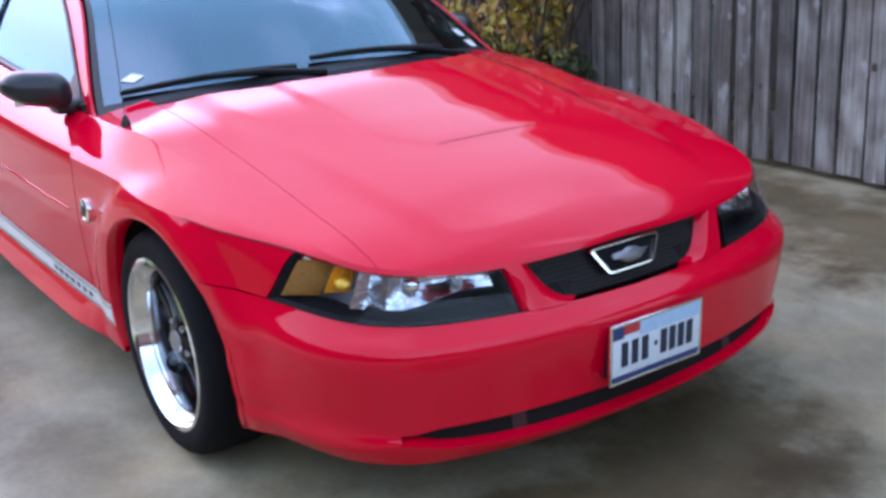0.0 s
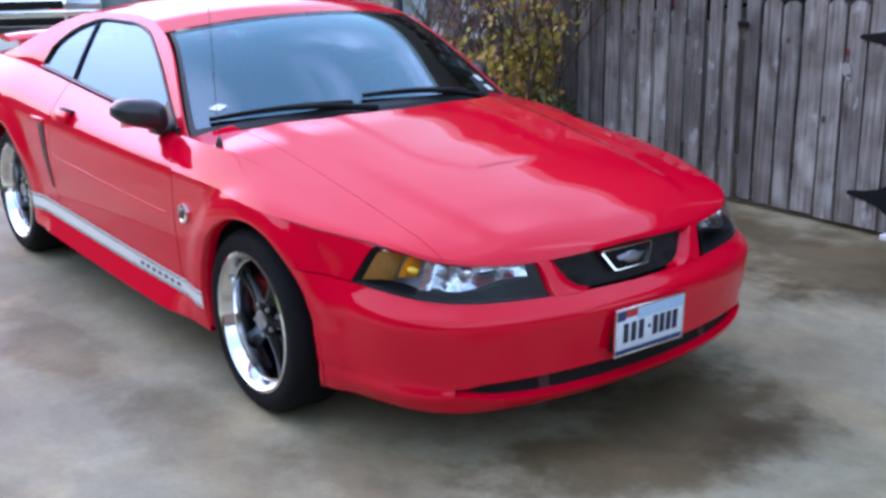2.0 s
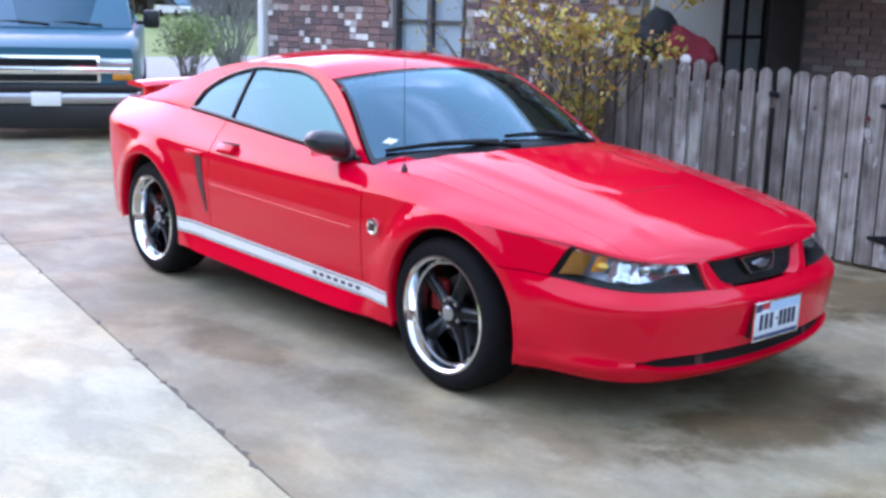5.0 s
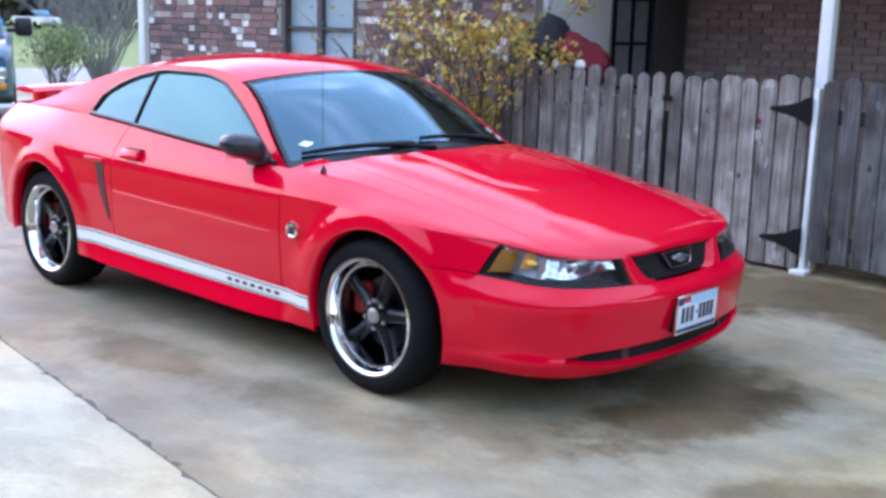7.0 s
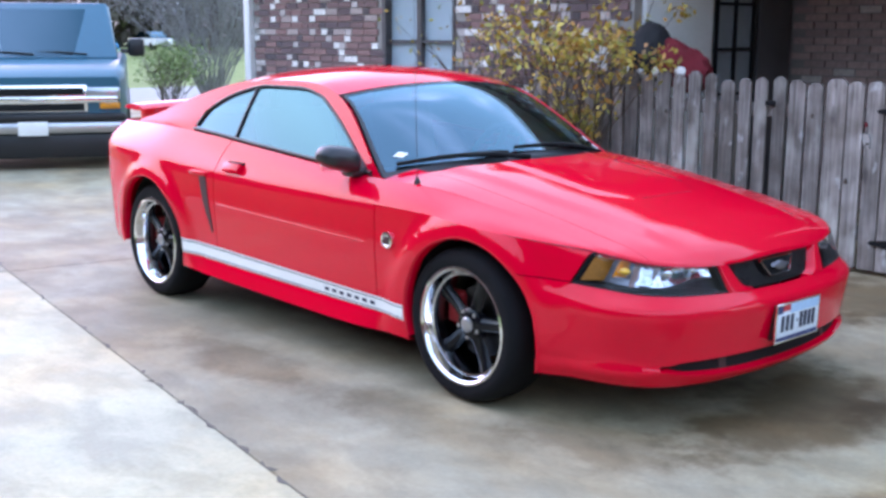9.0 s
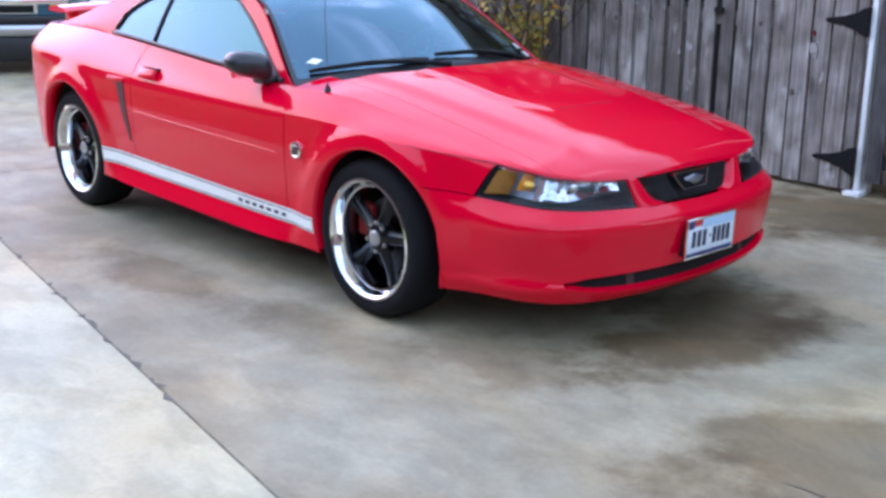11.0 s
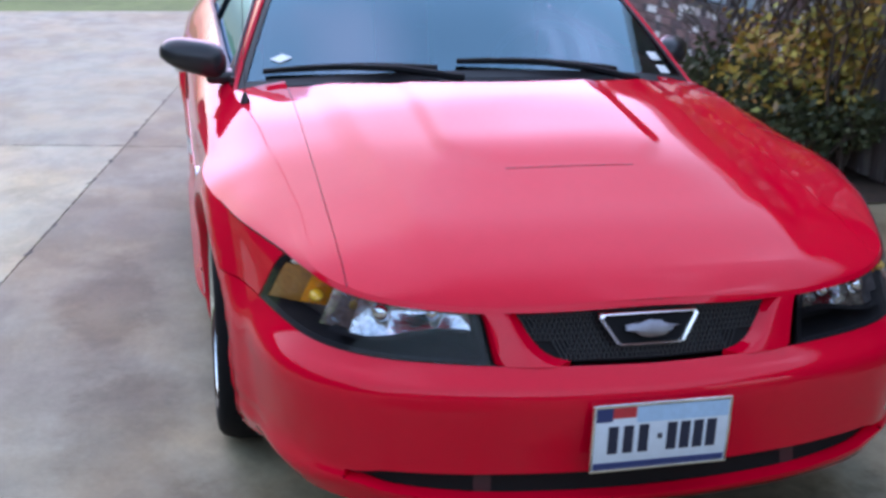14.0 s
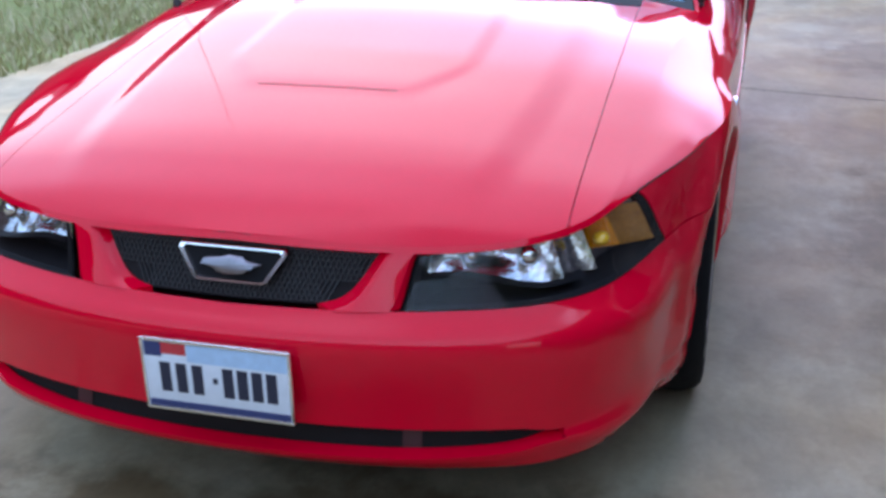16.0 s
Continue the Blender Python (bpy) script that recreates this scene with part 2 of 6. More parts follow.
    bp.inputs["Strength"].default_value, bp.inputs["Distance"].default_value = 0.25, 0.004
    l.new(noise_at(90, 5), bp.inputs["Height"])
    l.new(bp.outputs["Normal"], b.inputs["Normal"])
    MATS[name] = m
    return m


def weathered_wood(name, base, per_object=0.38):
    m, t, b = nodes_of(name)
    n, l = t.nodes, t.links
    co = n.new("ShaderNodeTexCoord")
    oi = n.new("ShaderNodeObjectInfo")
    off = n.new("ShaderNodeVectorMath")
    off.operation = "ADD"
    sc = n.new("ShaderNodeVectorMath")
    sc.operation = "SCALE"
    sc.inputs[0].default_value = (7.1, 3.3, 5.7)
    l.new(oi.outputs["Random"], sc.inputs["Scale"])
    l.new(co.outputs["Object"], off.inputs[0])
    l.new(sc.outputs[0], off.inputs[1])
    mp = n.new("ShaderNodeMapping")
    mp.inputs["Scale"].default_value = (38, 38, 1.6)
    l.new(off.outputs[0], mp.inputs["Vector"])
    grain = n.new("ShaderNodeTexNoise")
    grain.inputs["Scale"].default_value, grain.inputs["Detail"].default_value = 1.6, 7
    l.new(mp.outputs[0], grain.inputs["Vector"])
    blot = n.new("ShaderNodeTexNoise")
    blot.inputs["Scale"].default_value, blot.inputs["Detail"].default_value = 5.0, 5
    l.new(off.outputs[0], blot.inputs["Vector"])
    r1 = n.new("ShaderNodeValToRGB")
    r1.color_ramp.elements[0].position, r1.color_ramp.elements[1].position = 0.3, 0.72
    r1.color_ramp.elements[0].color = (*[c * 0.5 for c in base], 1)
    r1.color_ramp.elements[1].color = (*[min(1, c * 1.35) for c in base], 1)
    l.new(grain.outputs["Fac"], r1.inputs["Fac"])
    r2 = n.new("ShaderNodeValToRGB")
    r2.color_ramp.elements[0].position, r2.color_ramp.elements[1].position = 0.34, 0.70
    r2.color_ramp.elements[0].color, r2.color_ramp.elements[1].color = (0.62, 0.58, 0.56, 1), (1.25, 1.25, 1.28, 1)
    l.new(blot.outputs["Fac"], r2.inputs["Fac"])
    mx = n.new("ShaderNodeMix")
    mx.data_type, mx.blend_type = "RGBA", "MULTIPLY"
    mx.inputs[0].default_value = 1.0
    l.new(r1.outputs[0], mx.inputs[6])
    l.new(r2.outputs[0], mx.inputs[7])
    # pale lichen and brown damp patches
    skin = mx.outputs[2]
    for scale, lo, hi, tone in ((4.2, 0.56, 0.70, (0.42, 0.40, 0.36)), (3.1, 0.57, 0.72, (0.15, 0.105, 0.085)), (11.0, 0.63, 0.72, (0.46, 0.45, 0.44)), (9.0, 0.64, 0.74, (0.035, 0.03, 0.03))):
        mq = n.new("ShaderNodeMapping")
        mq.inputs["Scale"].default_value = (scale, scale, scale * 0.45)
        mq.inputs["Location"].default_value = (scale * 3.1, scale * 1.7, 0)
        l.new(off.outputs[0], mq.inputs["Vector"])
        zq = n.new("ShaderNodeTexNoise")
        zq.inputs["Scale"].default_value, zq.inputs["Detail"].default_value = 1.0, 6
        l.new(mq.outputs[0], zq.inputs["Vector"])
        mk = n.new("ShaderNodeMapRange")
        mk.inputs["From Min"].default_value, mk.inputs["From Max"].default_value = lo, hi
        mk.inputs["To Max"].default_value = 0.65
        l.new(zq.outputs["Fac"], mk.inputs["Value"])
        mo = n.new("ShaderNodeMix")
        mo.data_type = "RGBA"
        mo.inputs[7].default_value = (*[c * base[0] / 0.20 for c in tone], 1)
        l.new(mk.outputs[0], mo.inputs[0])
        l.new(skin, mo.inputs[6])
        skin = mo.outputs[2]
    pm = n.new("ShaderNodeMapRange")
    pm.inputs["To Min"].default_value, pm.inputs["To Max"].default_value = 1 - per_object, 1 + per_object
    l.new(oi.outputs["Random"], pm.inputs["Value"])
    vm = n.new("ShaderNodeVectorMath")
    vm.operation = "SCALE"
    l.new(skin, vm.inputs[0])
    l.new(pm.outputs[0], vm.inputs["Scale"])
    l.new(vm.outputs[0], b.inputs["Base Color"])
    b.inputs["Roughness"].default_value = 0.85
    bp = n.new("ShaderNodeBump")
    bp.inputs["Strength"].default_value, bp.inputs["Distance"].default_value = 0.5, 0.004
    l.new(grain.outputs["Fac"], bp.inputs["Height"])
    l.new(bp.outputs["Normal"], b.inputs["Normal"])
    MATS[name] = m
    return m


def brick_mat(name, c0, c1, c2, light_share):
    """Fired brick whose colour differs from piece to piece."""
    m, t, b = nodes_of(name)
    n, l = t.nodes, t.links
    oi = n.new("ShaderNodeObjectInfo")
    geo = n.new("ShaderNodeNewGeometry")
    add = n.new("ShaderNodeMath")
    add.operation = "ADD"
    l.new(oi.outputs["Random"], add.inputs[0])
    l.new(geo.outputs["Random Per Island"], add.inputs[1])
    fr = n.new("ShaderNodeMath")
    fr.operation = "FRACT"
    l.new(add.outputs[0], fr.inputs[0])
    r = n.new("ShaderNodeValToRGB")
    r.color_ramp.interpolation = "CONSTANT"
    e = r.color_ramp.elements
    e[0].position, e[0].color = 0.0, (*c0, 1)
    e[1].position, e[1].color = 0.32, (*c1, 1)
    x = e.new(0.55)
    x.color = (*[0.5 * (a + q) for a, q in zip(c0, c1)], 1)
    x = e.new(1 - light_share)
    x.color = (*c2, 1)
    l.new(fr.outputs[0], r.inputs["Fac"])
    z = n.new("ShaderNodeTexNoise")
    z.inputs["Scale"].default_value, z.inputs["Detail"].default_value = 30, 5
    l.new(geo.outputs["Position"], z.inputs["Vector"])
    mr = n.new("ShaderNodeMapRange")
    mr.inputs["To Min"].default_value, mr.inputs["To Max"].default_value = 0.6, 1.4
    l.new(z.outputs["Fac"], mr.inputs["Value"])
    vm = n.new("ShaderNodeVectorMath")
    vm.operation = "SCALE"
    l.new(r.outputs[0], vm.inputs[0])
    l.new(mr.outputs[0], vm.inputs["Scale"])
    l.new(vm.outputs[0], b.inputs["Base Color"])
    b.inputs["Roughness"].default_value = 0.88
    MATS[name] = m
    return m


def leaf_mat(name, cols):
    m, t, b = nodes_of(name)
    n, l = t.nodes, t.links
    geo = n.new("ShaderNodeNewGeometry")
    r = n.new("ShaderNodeValToRGB")
    e = r.color_ramp.elements
    e[0].color, e[1].color = (*cols[0], 1), (*cols[-1], 1)
    for k, c in enumerate(cols[1:-1]):
        x = e.new((k + 1) / (len(cols) - 1))
        x.color = (*c, 1)
    l.new(geo.outputs["Random Per Island"], r.inputs["Fac"])
    l.new(r.outputs[0], b.inputs["Base Color"])
    b.inputs["Roughness"].default_value = 0.6
    b.inputs["Transmission Weight"].default_value = 0.0
    MATS[name] = m
    return m


RED = plain("red_car_paint", (0.80, 0.001, 0.024), rough=0.5, metal=0.0, coat=1.0, vary=0.03, scale=3.0, spec=0.0)
RED.node_tree.nodes["Principled BSDF"].inputs["Coat IOR"].default_value = 1.42
BLACK = plain("black_plastic", (0.012, 0.012, 0.014), rough=0.42, vary=0.2)
SATIN = plain("satin_black", (0.018, 0.018, 0.020), rough=0.30, vary=0.2)
RUBBER = plain("tyre_rubber", (0.006, 0.006, 0.007), rough=0.85, vary=0.3, scale=14, bump=0.2, spec=0.2)
LAMPBLACK = plain("lamp_housing", (0.006, 0.006, 0.007), rough=0.6, vary=0.2, spec=0.15)
DARK = plain("dark_void", (0.004, 0.004, 0.004), rough=0.9, vary=0.2)
CHROME = plain("polished_metal", (0.86, 0.87, 0.88), rough=0.09, metal=1.0, vary=0.04)
BADGEGREY = plain("badge_grey", (0.26, 0.26, 0.28), rough=0.4, metal=1.0, vary=0.2, scale=40)
STEEL = plain("brushed_steel", (0.5, 0.5, 0.52), rough=0.35, metal=1.0, vary=0.1)
SMOKED = plain("smoked_metal", (0.20, 0.20, 0.22), rough=0.3, metal=1.0, vary=0.35, scale=22)
GLOSSBLACK = plain("gloss_black_paint", (0.005, 0.005, 0.007), rough=0.22, vary=0.2, spec=0.3)
DISC = plain("dark_disc", (0.05, 0.05, 0.055), rough=0.4, metal=1.0, vary=0.2)
VENT = plain("vent_grey", (0.06, 0.018, 0.022), rough=0.5)
CALIPER = plain("red_caliper", (0.30, 0.008, 0.010), rough=0.5)
AMBERDARK = plain("brown_amber_lens", (0.50, 0.20, 0.038), rough=0.22, coat=0.6, vary=0.3, scale=14, bump=0.15, bscale=60)
BULB = plain("amber_bulb", (0.95, 0.52, 0.03), rough=0.12, coat=0.8, vary=0.1)
AMBER = plain("amber_lens", (0.80, 0.27, 0.012), rough=0.2, coat=0.6, vary=0.3, scale=30, bump=0.2, bscale=80)
SILVER = plain("lamp_reflector", (0.70, 0.72, 0.75), rough=0.28, metal=1.0, vary=0.08, scale=30)
REFLECT = plain("faceted_reflector", (0.60, 0.62, 0.66), rough=0.16, metal=1.0, vary=0.55, scale=11, bump=0.5, bscale=17)
MORTARDARK = plain("dark_mortar", (0.24, 0.215, 0.21), rough=0.95, vary=0.2, bump=0.3)
WHITE = plain("white_vinyl", (0.90, 0.90, 0.86), rough=0.35, coat=0.3, vary=0.05)
INK = plain("dark_ink", (0.02, 0.025, 0.05), rough=0.5)
PLATE = plain("number_plate_face", (0.72, 0.80, 0.86), rough=0.35, vary=0.08, scale=5)
PLATESKY = plain("number_plate_sky", (0.42, 0.64, 0.84), rough=0.35, vary=0.12, scale=9)
PLATERED = plain("number_plate_red", (0.6, 0.04, 0.05), rough=0.4)
PLATEBLUE = plain("number_plate_blue", (0.03, 0.05, 0.16), rough=0.4)
CLOTH = plain("dark_cloth", (0.02, 0.02, 0.023), rough=0.9, vary=0.3)
# the mirrored sky's blue is put into the gloss colour of these panes
WINDOW = glass("tinted_windscreen", (0.16, 0.24, 0.30), 2.5, sky_tint=(0.52, 0.84, 1.0))
SIDEGLASS = glass("dark_tinted_glass", (0.06, 0.09, 0.11), 2.0, sky_tint=(0.40, 0.81, 1.0))
LENS = glass("clear_lens", (0.93, 0.94, 0.96), 1.30)
SLAB = concrete_mat("driveway_concrete", (0.368, 0.328, 0.228), (0.262, 0.228, 0.152), 0.11, True)
SLABPALE = concrete_mat("pale_driveway_concrete", (0.535, 0.495, 0.335), (0.43, 0.398, 0.275), 0.12)
# the pale concrete in a darker tone, for the rear slab
SLABMID = concrete_mat("mid_pale_concrete", (0.41, 0.385, 0.275), (0.335, 0.313, 0.22), 0.10)
WOOD = weathered_wood("grey_fence_wood", (0.228, 0.200, 0.180))
WOODDARK = weathered_wood("dark_gate_wood", (0.085, 0.078, 0.077))
BRICK = brick_mat("mixed_red_brick", (0.27, 0.155, 0.145), (0.14, 0.095, 0.10), (0.42, 0.33, 0.31), 0.06)
BRICKPALE = brick_mat("whitish_brick", (0.80, 0.77, 0.75), (0.22, 0.13, 0.125), (0.10, 0.08, 0.085), 0.18)
BRICKDARK = brick_mat("dark_red_brick", (0.43, 0.29, 0.265), (0.34, 0.235, 0.225), (0.50, 0.43, 0.41), 0.05)
BRICKFAR = brick_mat("brown_far_brick", (0.13, 0.07, 0.06), (0.10, 0.06, 0.05), (0.2, 0.14, 0.12), 0.04)
MORTAR = plain("mortar", (0.33, 0.30, 0.28), rough=0.95, vary=0.15, bump=0.3)
PAINTWHITE = plain("white_paint", (0.75, 0.76, 0.76), rough=0.5, vary=0.06, scale=3)
DOORWHITE = plain("bright_white_paint", (0.86, 0.87, 0.87), rough=0.4, vary=0.05, scale=3)
DARKPANE = plain("dark_window_pane", (0.035, 0.038, 0.045), rough=0.15, vary=0.2)
GREYPANE = plain("grey_window_pane", (0.22, 0.25, 0.28), rough=0.2, vary=0.15)
BLIND = plain("window_blind", (0.48, 0.59, 0.62), rough=0.6, vary=0.06)
FRAMEDARK = plain("dark_window_frame", (0.07, 0.065, 0.07), rough=0.5)
IRON = plain("black_iron", (0.010, 0.010, 0.011), rough=0.75, vary=0.25, spec=0.15)
GRIT = plain("joint_grit", (0.13, 0.11, 0.085), rough=0.95, vary=0.5, scale=14, bump=0.6)
SOIL = plain("mulch_soil", (0.07, 0.045, 0.03), rough=0.95, vary=0.5, scale=12, bump=0.8)
GRASS = plain("lawn", (0.18, 0.225, 0.065), rough=0.9, vary=0.3, scale=0.8, bump=0.6)
BARK = plain("bark", (0.09, 0.065, 0.05), rough=0.9, vary=0.3, scale=20, bump=0.5)
LEAVES = leaf_mat("autumn_leaves", [(0.20, 0.21, 0.04), (0.56, 0.34, 0.05), (0.62, 0.47, 0.09), (0.30, 0.31, 0.07), (0.52, 0.23, 0.05), (0.30, 0.19, 0.09)])
HEDGE = leaf_mat("green_leaves", [(0.045, 0.058, 0.025), (0.07, 0.085, 0.032), (0.10, 0.11, 0.045)])
GREENLEAF = leaf_mat("fresh_green_leaves", [(0.12, 0.20, 0.05), (0.18, 0.25, 0.08), (0.22, 0.26, 0.12)])
STRAW = leaf_mat("dry_grass", [(0.22, 0.24, 0.08), (0.55, 0.48, 0.30), (0.28, 0.29, 0.10), (0.44, 0.40, 0.22)])
# twig colours lightened to put the haze of distance into them
HAZETWIGS = leaf_mat("hazy_twigs", [(0.22, 0.215, 0.215), (0.28, 0.27, 0.27), (0.17, 0.165, 0.16)])
TWIGS = leaf_mat("bare_twigs", [(0.12, 0.10, 0.09), (0.16, 0.14, 0.12), (0.09, 0.075, 0.065)])
NAVY = plain("navy_car_paint", (0.006, 0.105, 0.165), rough=0.4, coat=0.4, vary=0.05)
REDCLOTH = plain("dark_red_cloth", (0.17, 0.010, 0.018), rough=0.9, vary=0.3, bump=0.4)
ROOFING = plain("asphalt_shingles", (0.09, 0.08, 0.075), rough=0.95, vary=0.25, bump=0.5)
ASPHALT = plain("pale_road", (0.32, 0.31, 0.30), rough=0.9, vary=0.2, bump=0.4)
for _m in (WINDOW, SIDEGLASS, LENS):
    _m.use_screen_refraction = False


# ---- mesh helpers ----
def shade(me, angle=32):
    me.polygons.foreach_set("use_smooth", [True] * len(me.polygons))
    me.set_sharp_from_angle(angle=radians(angle))


def mesh_of(name, bm, material, angle=32):
    me = bpy.data.meshes.new(name)
    bm.to_mesh(me)
    bm.free()
    me.materials.append(material)
    shade(me, angle)
    return me


def part(name, bm, material, parent, label="", angle=32):
    ob = new(name, mesh_of(name, bm, material, angle))
    ob.parent = parent
    if label:
        tagged(ob, label)
    return ob


def thing(name, label, category, group="", kind="", at=(0, 0, 0)):
    ob = new(name)
    ob.empty_display_size = 0.1
    ob.location = at
    return tagged(ob, label, category, group, kind)


def solo(name, bm, material, label, category="", group="", kind="", angle=32):
    return tagged(new(name, mesh_of(name, bm, material, angle)), label, category, group, kind)


def box(bm, a, b, bevel=0.0, m=None):
    """A box between two corners, with rounded edges."""
    a, b = Vector(a), Vector(b)
    r = bmesh.ops.create_cube(bm, size=1.0, matrix=Matrix.Translation((a + b) / 2) @ Matrix.Diagonal((*[abs(v) for v in (b - a)], 1)))
    vs = r["verts"]
    if bevel:
        es = list({e for v in vs for e in v.link_edges})
        r = bmesh.ops.bevel(bm, geom=es, offset=bevel, segments=2, affect="EDGES", profile=0.5)
        vs = r["verts"] if r["verts"] else vs
        vs = list({v for f in r["faces"] for v in f.verts} | {v for v in vs if v.is_valid})
    if m is not None:
        bmesh.ops.transform(bm, matrix=m, verts=[v for v in vs if v.is_valid])
    return bm


def boxed(a, b, bevel=0.0):
    return box(bmesh.new(), a, b, bevel)


def curve_of(table):
    """A smooth function through a few (key, value) pairs."""
    ks = np.array([k for k, _ in table], float)
    vs = np.array([v for _, v in table], float)
    h = np.diff(ks)
    d = np.diff(vs) / h
    m = np.zeros(len(ks))
    m[0], m[-1] = d[0], d[-1]
    for i in range(1, len(ks) - 1):
        m[i] = 0.0 if d[i - 1] * d[i] <= 0 else (h[i - 1] + h[i]) / (h[i - 1] / d[i] + h[i] / d[i - 1])

    def f(x):
        x = min(max(x, ks[0]), ks[-1])
        i = min(int(np.searchsorted(ks, x, side="right")) - 1, len(h) - 1)
        t = (x - ks[i]) / h[i]
        return float((2 * t**3 - 3 * t**2 + 1) * vs[i] + (t**3 - 2 * t**2 + t) * h[i] * m[i] + (-2 * t**3 + 3 * t**2) * vs[i + 1] + (t**3 - t**2) * h[i] * m[i + 1])

    return f


def smooth(a, b, x):
    t = min(max((x - a) / (b - a), 0), 1)
    return t * t * (3 - 2 * t)


def grid(fn, us, vs, bm=None):
    """A sheet of quads through fn(u, v)."""
    bm = bm or bmesh.new()
    rows = [[bm.verts.new(fn(u, v)) for v in vs] for u in us]
    for i in range(len(us) - 1):
        for j in range(len(vs) - 1):
            q = [rows[i][j], rows[i + 1][j], rows[i + 1][j + 1], rows[i][j + 1]]
            try:
                bm.faces.new(q)
            except ValueError:
                pass
    return bm


def tidy(bm, away=None, dist=1e-5):
    """Merge doubles and turn the faces away from a point."""
    bmesh.ops.remove_doubles(bm, verts=bm.verts, dist=dist)
    bmesh.ops.dissolve_degenerate(bm, edges=bm.edges, dist=1e-6)
    bmesh.ops.recalc_face_normals(bm, faces=bm.faces)
    if away is not None:
        c = Vector(away)
        s = sum((f.calc_center_median() - c).dot(f.normal) * f.calc_area() for f in bm.faces)
        if s < 0:
            bmesh.ops.reverse_faces(bm, faces=bm.faces)
    bm.normal_update()
    return bm


ARCHES = ((0.03, 0.328, 0.368), (-2.573, 0.330, 0.376))


def skirt(bm, depth):
    """Turn the open edges of a panel inwards, so that it has a thickness."""
    bm.normal_update()
    es = [e for e in bm.edges if e.is_boundary and not any(math.hypot((e.verts[0].co.x + e.verts[1].co.x) / 2 - cx, (e.verts[0].co.z + e.verts[1].co.z) / 2 - cz) < rad + 0.012 for cx, cz, rad in ARCHES)]
    nor = {v: v.normal.copy() for e in es for v in e.verts}
    r = bmesh.ops.extrude_edge_only(bm, edges=es)
    nv = [g for g in r["geom"] if isinstance(g, bmesh.types.BMVert)]
    old = {tuple(round(c, 6) for c in v.co): n for v, n in nor.items()}
    for v in nv:
        n = old.get(tuple(round(c, 6) for c in v.co))
        if n is not None:
            v.co -= n * depth
    return bm


def mirrored(bm):
    """The same on the other side of the car's middle."""
    b2 = bm.copy()
    for v in b2.verts:
        v.co.y = -v.co.y
    bmesh.ops.reverse_faces(b2, faces=b2.faces)
    return b2


def lathe(profile, segments=48, axis="y", bm=None):
    """Turn a profile of (radius, along) round an axis."""
    bm = bm or bmesh.new()
    rings = []
    for r, a in profile:
        ring = []
        for k in range(segments):
            w = 2 * math.pi * k / segments
            c, s = r * math.cos(w), r * math.sin(w)
            ring.append(bm.verts.new((c, a, s) if axis == "y" else ((c, s, a) if axis == "z" else (a, c, s))))
        rings.append(ring)
    for p, q in zip(rings, rings[1:]):
        for k in range(segments):
            bm.faces.new((p[k], q[k], q[(k + 1) % segments], p[(k + 1) % segments]))
    return bm


def tube(bm, pts, r0, r1=None, sides=8):
    """A tapering round bar along points."""
    r1 = r0 if r1 is None else r1
    pts = [Vector(p) for p in pts]
    rings = []
    for i, p in enumerate(pts):
        d = (pts[min(i + 1, len(pts) - 1)] - pts[max(i - 1, 0)]).normalized()
        a = d.orthogonal().normalized()
        b = d.cross(a)
        r = r0 + (r1 - r0) * i / max(1, len(pts) - 1)
        rings.append([bm.verts.new(p + a * (r * math.cos(2 * math.pi * k / sides)) + b * (r * math.sin(2 * math.pi * k / sides))) for k in range(sides)])
    for p, q in zip(rings, rings[1:]):
        for k in range(sides):
            bm.faces.new((p[k], p[(k + 1) % sides], q[(k + 1) % sides], q[k]))
    for ring in (rings[0][::-1], rings[-1]):
        bm.faces.new(ring)
    return bm


def slab_of(bm, outline, z0, z1):
    """A prism over a plan outline."""
    lo = [bm.verts.new((x, y, z0)) for x, y in outline]
    hi = [bm.verts.new((x, y, z1)) for x, y in outline]
    n = len(outline)
    bm.faces.new(hi)
    bm.faces.new(lo[::-1])
    for k in range(n):
        bm.faces.new((lo[k], lo[(k + 1) % n], hi[(k + 1) % n], hi[k]))
    bmesh.ops.recalc_face_normals(bm, faces=bm.faces)
    return bm


# ---- the car's surfaces: x ahead from the front axle, y to its left, z up ----
def _outline():
    ctl = [(0.985, 0), (0.977, 0.22), (0.942, 0.44), (0.868, 0.64), (0.72, 0.775), (0.47, 0.838), (0.15, 0.876), (-0.3, 0.902), (-0.8, 0.918), (-1.4, 0.922),
           (-2.0, 0.922), (-2.6, 0.922), (-3.0, 0.898), (-3.22, 0.845), (-3.40, 0.72), (-3.52, 0.5), (-3.57, 0.22), (-3.585, 0)]
    p = [Vector((x, y)) for x, y in ctl]
    p = [Vector((p[1].x, -p[1].y))] + p + [Vector((p[-2].x, -p[-2].y))]
    out = []
    for i in range(1, len(p) - 2):
        a, b, c, d = p[i - 1 : i + 3]
        for k in range(24):
            t = k / 24
            out.append(0.5 * (2 * b + (c - a) * t + (2 * a - 5 * b + 4 * c - d) * t * t + (3 * b - a - 3 * c + d) * t**3))
    out.append(p[-2])
    s = [0.0]
    for a, b in zip(out, out[1:]):
        s.append(s[-1] + (b - a).length)
    return np.array(s), np.array([v.x for v in out]), np.array([v.y for v in out])


OS, OX, OY = _outline()
S_END = float(OS[-1])


def s_at(x):
    return float(np.interp(-x, -OX, OS))


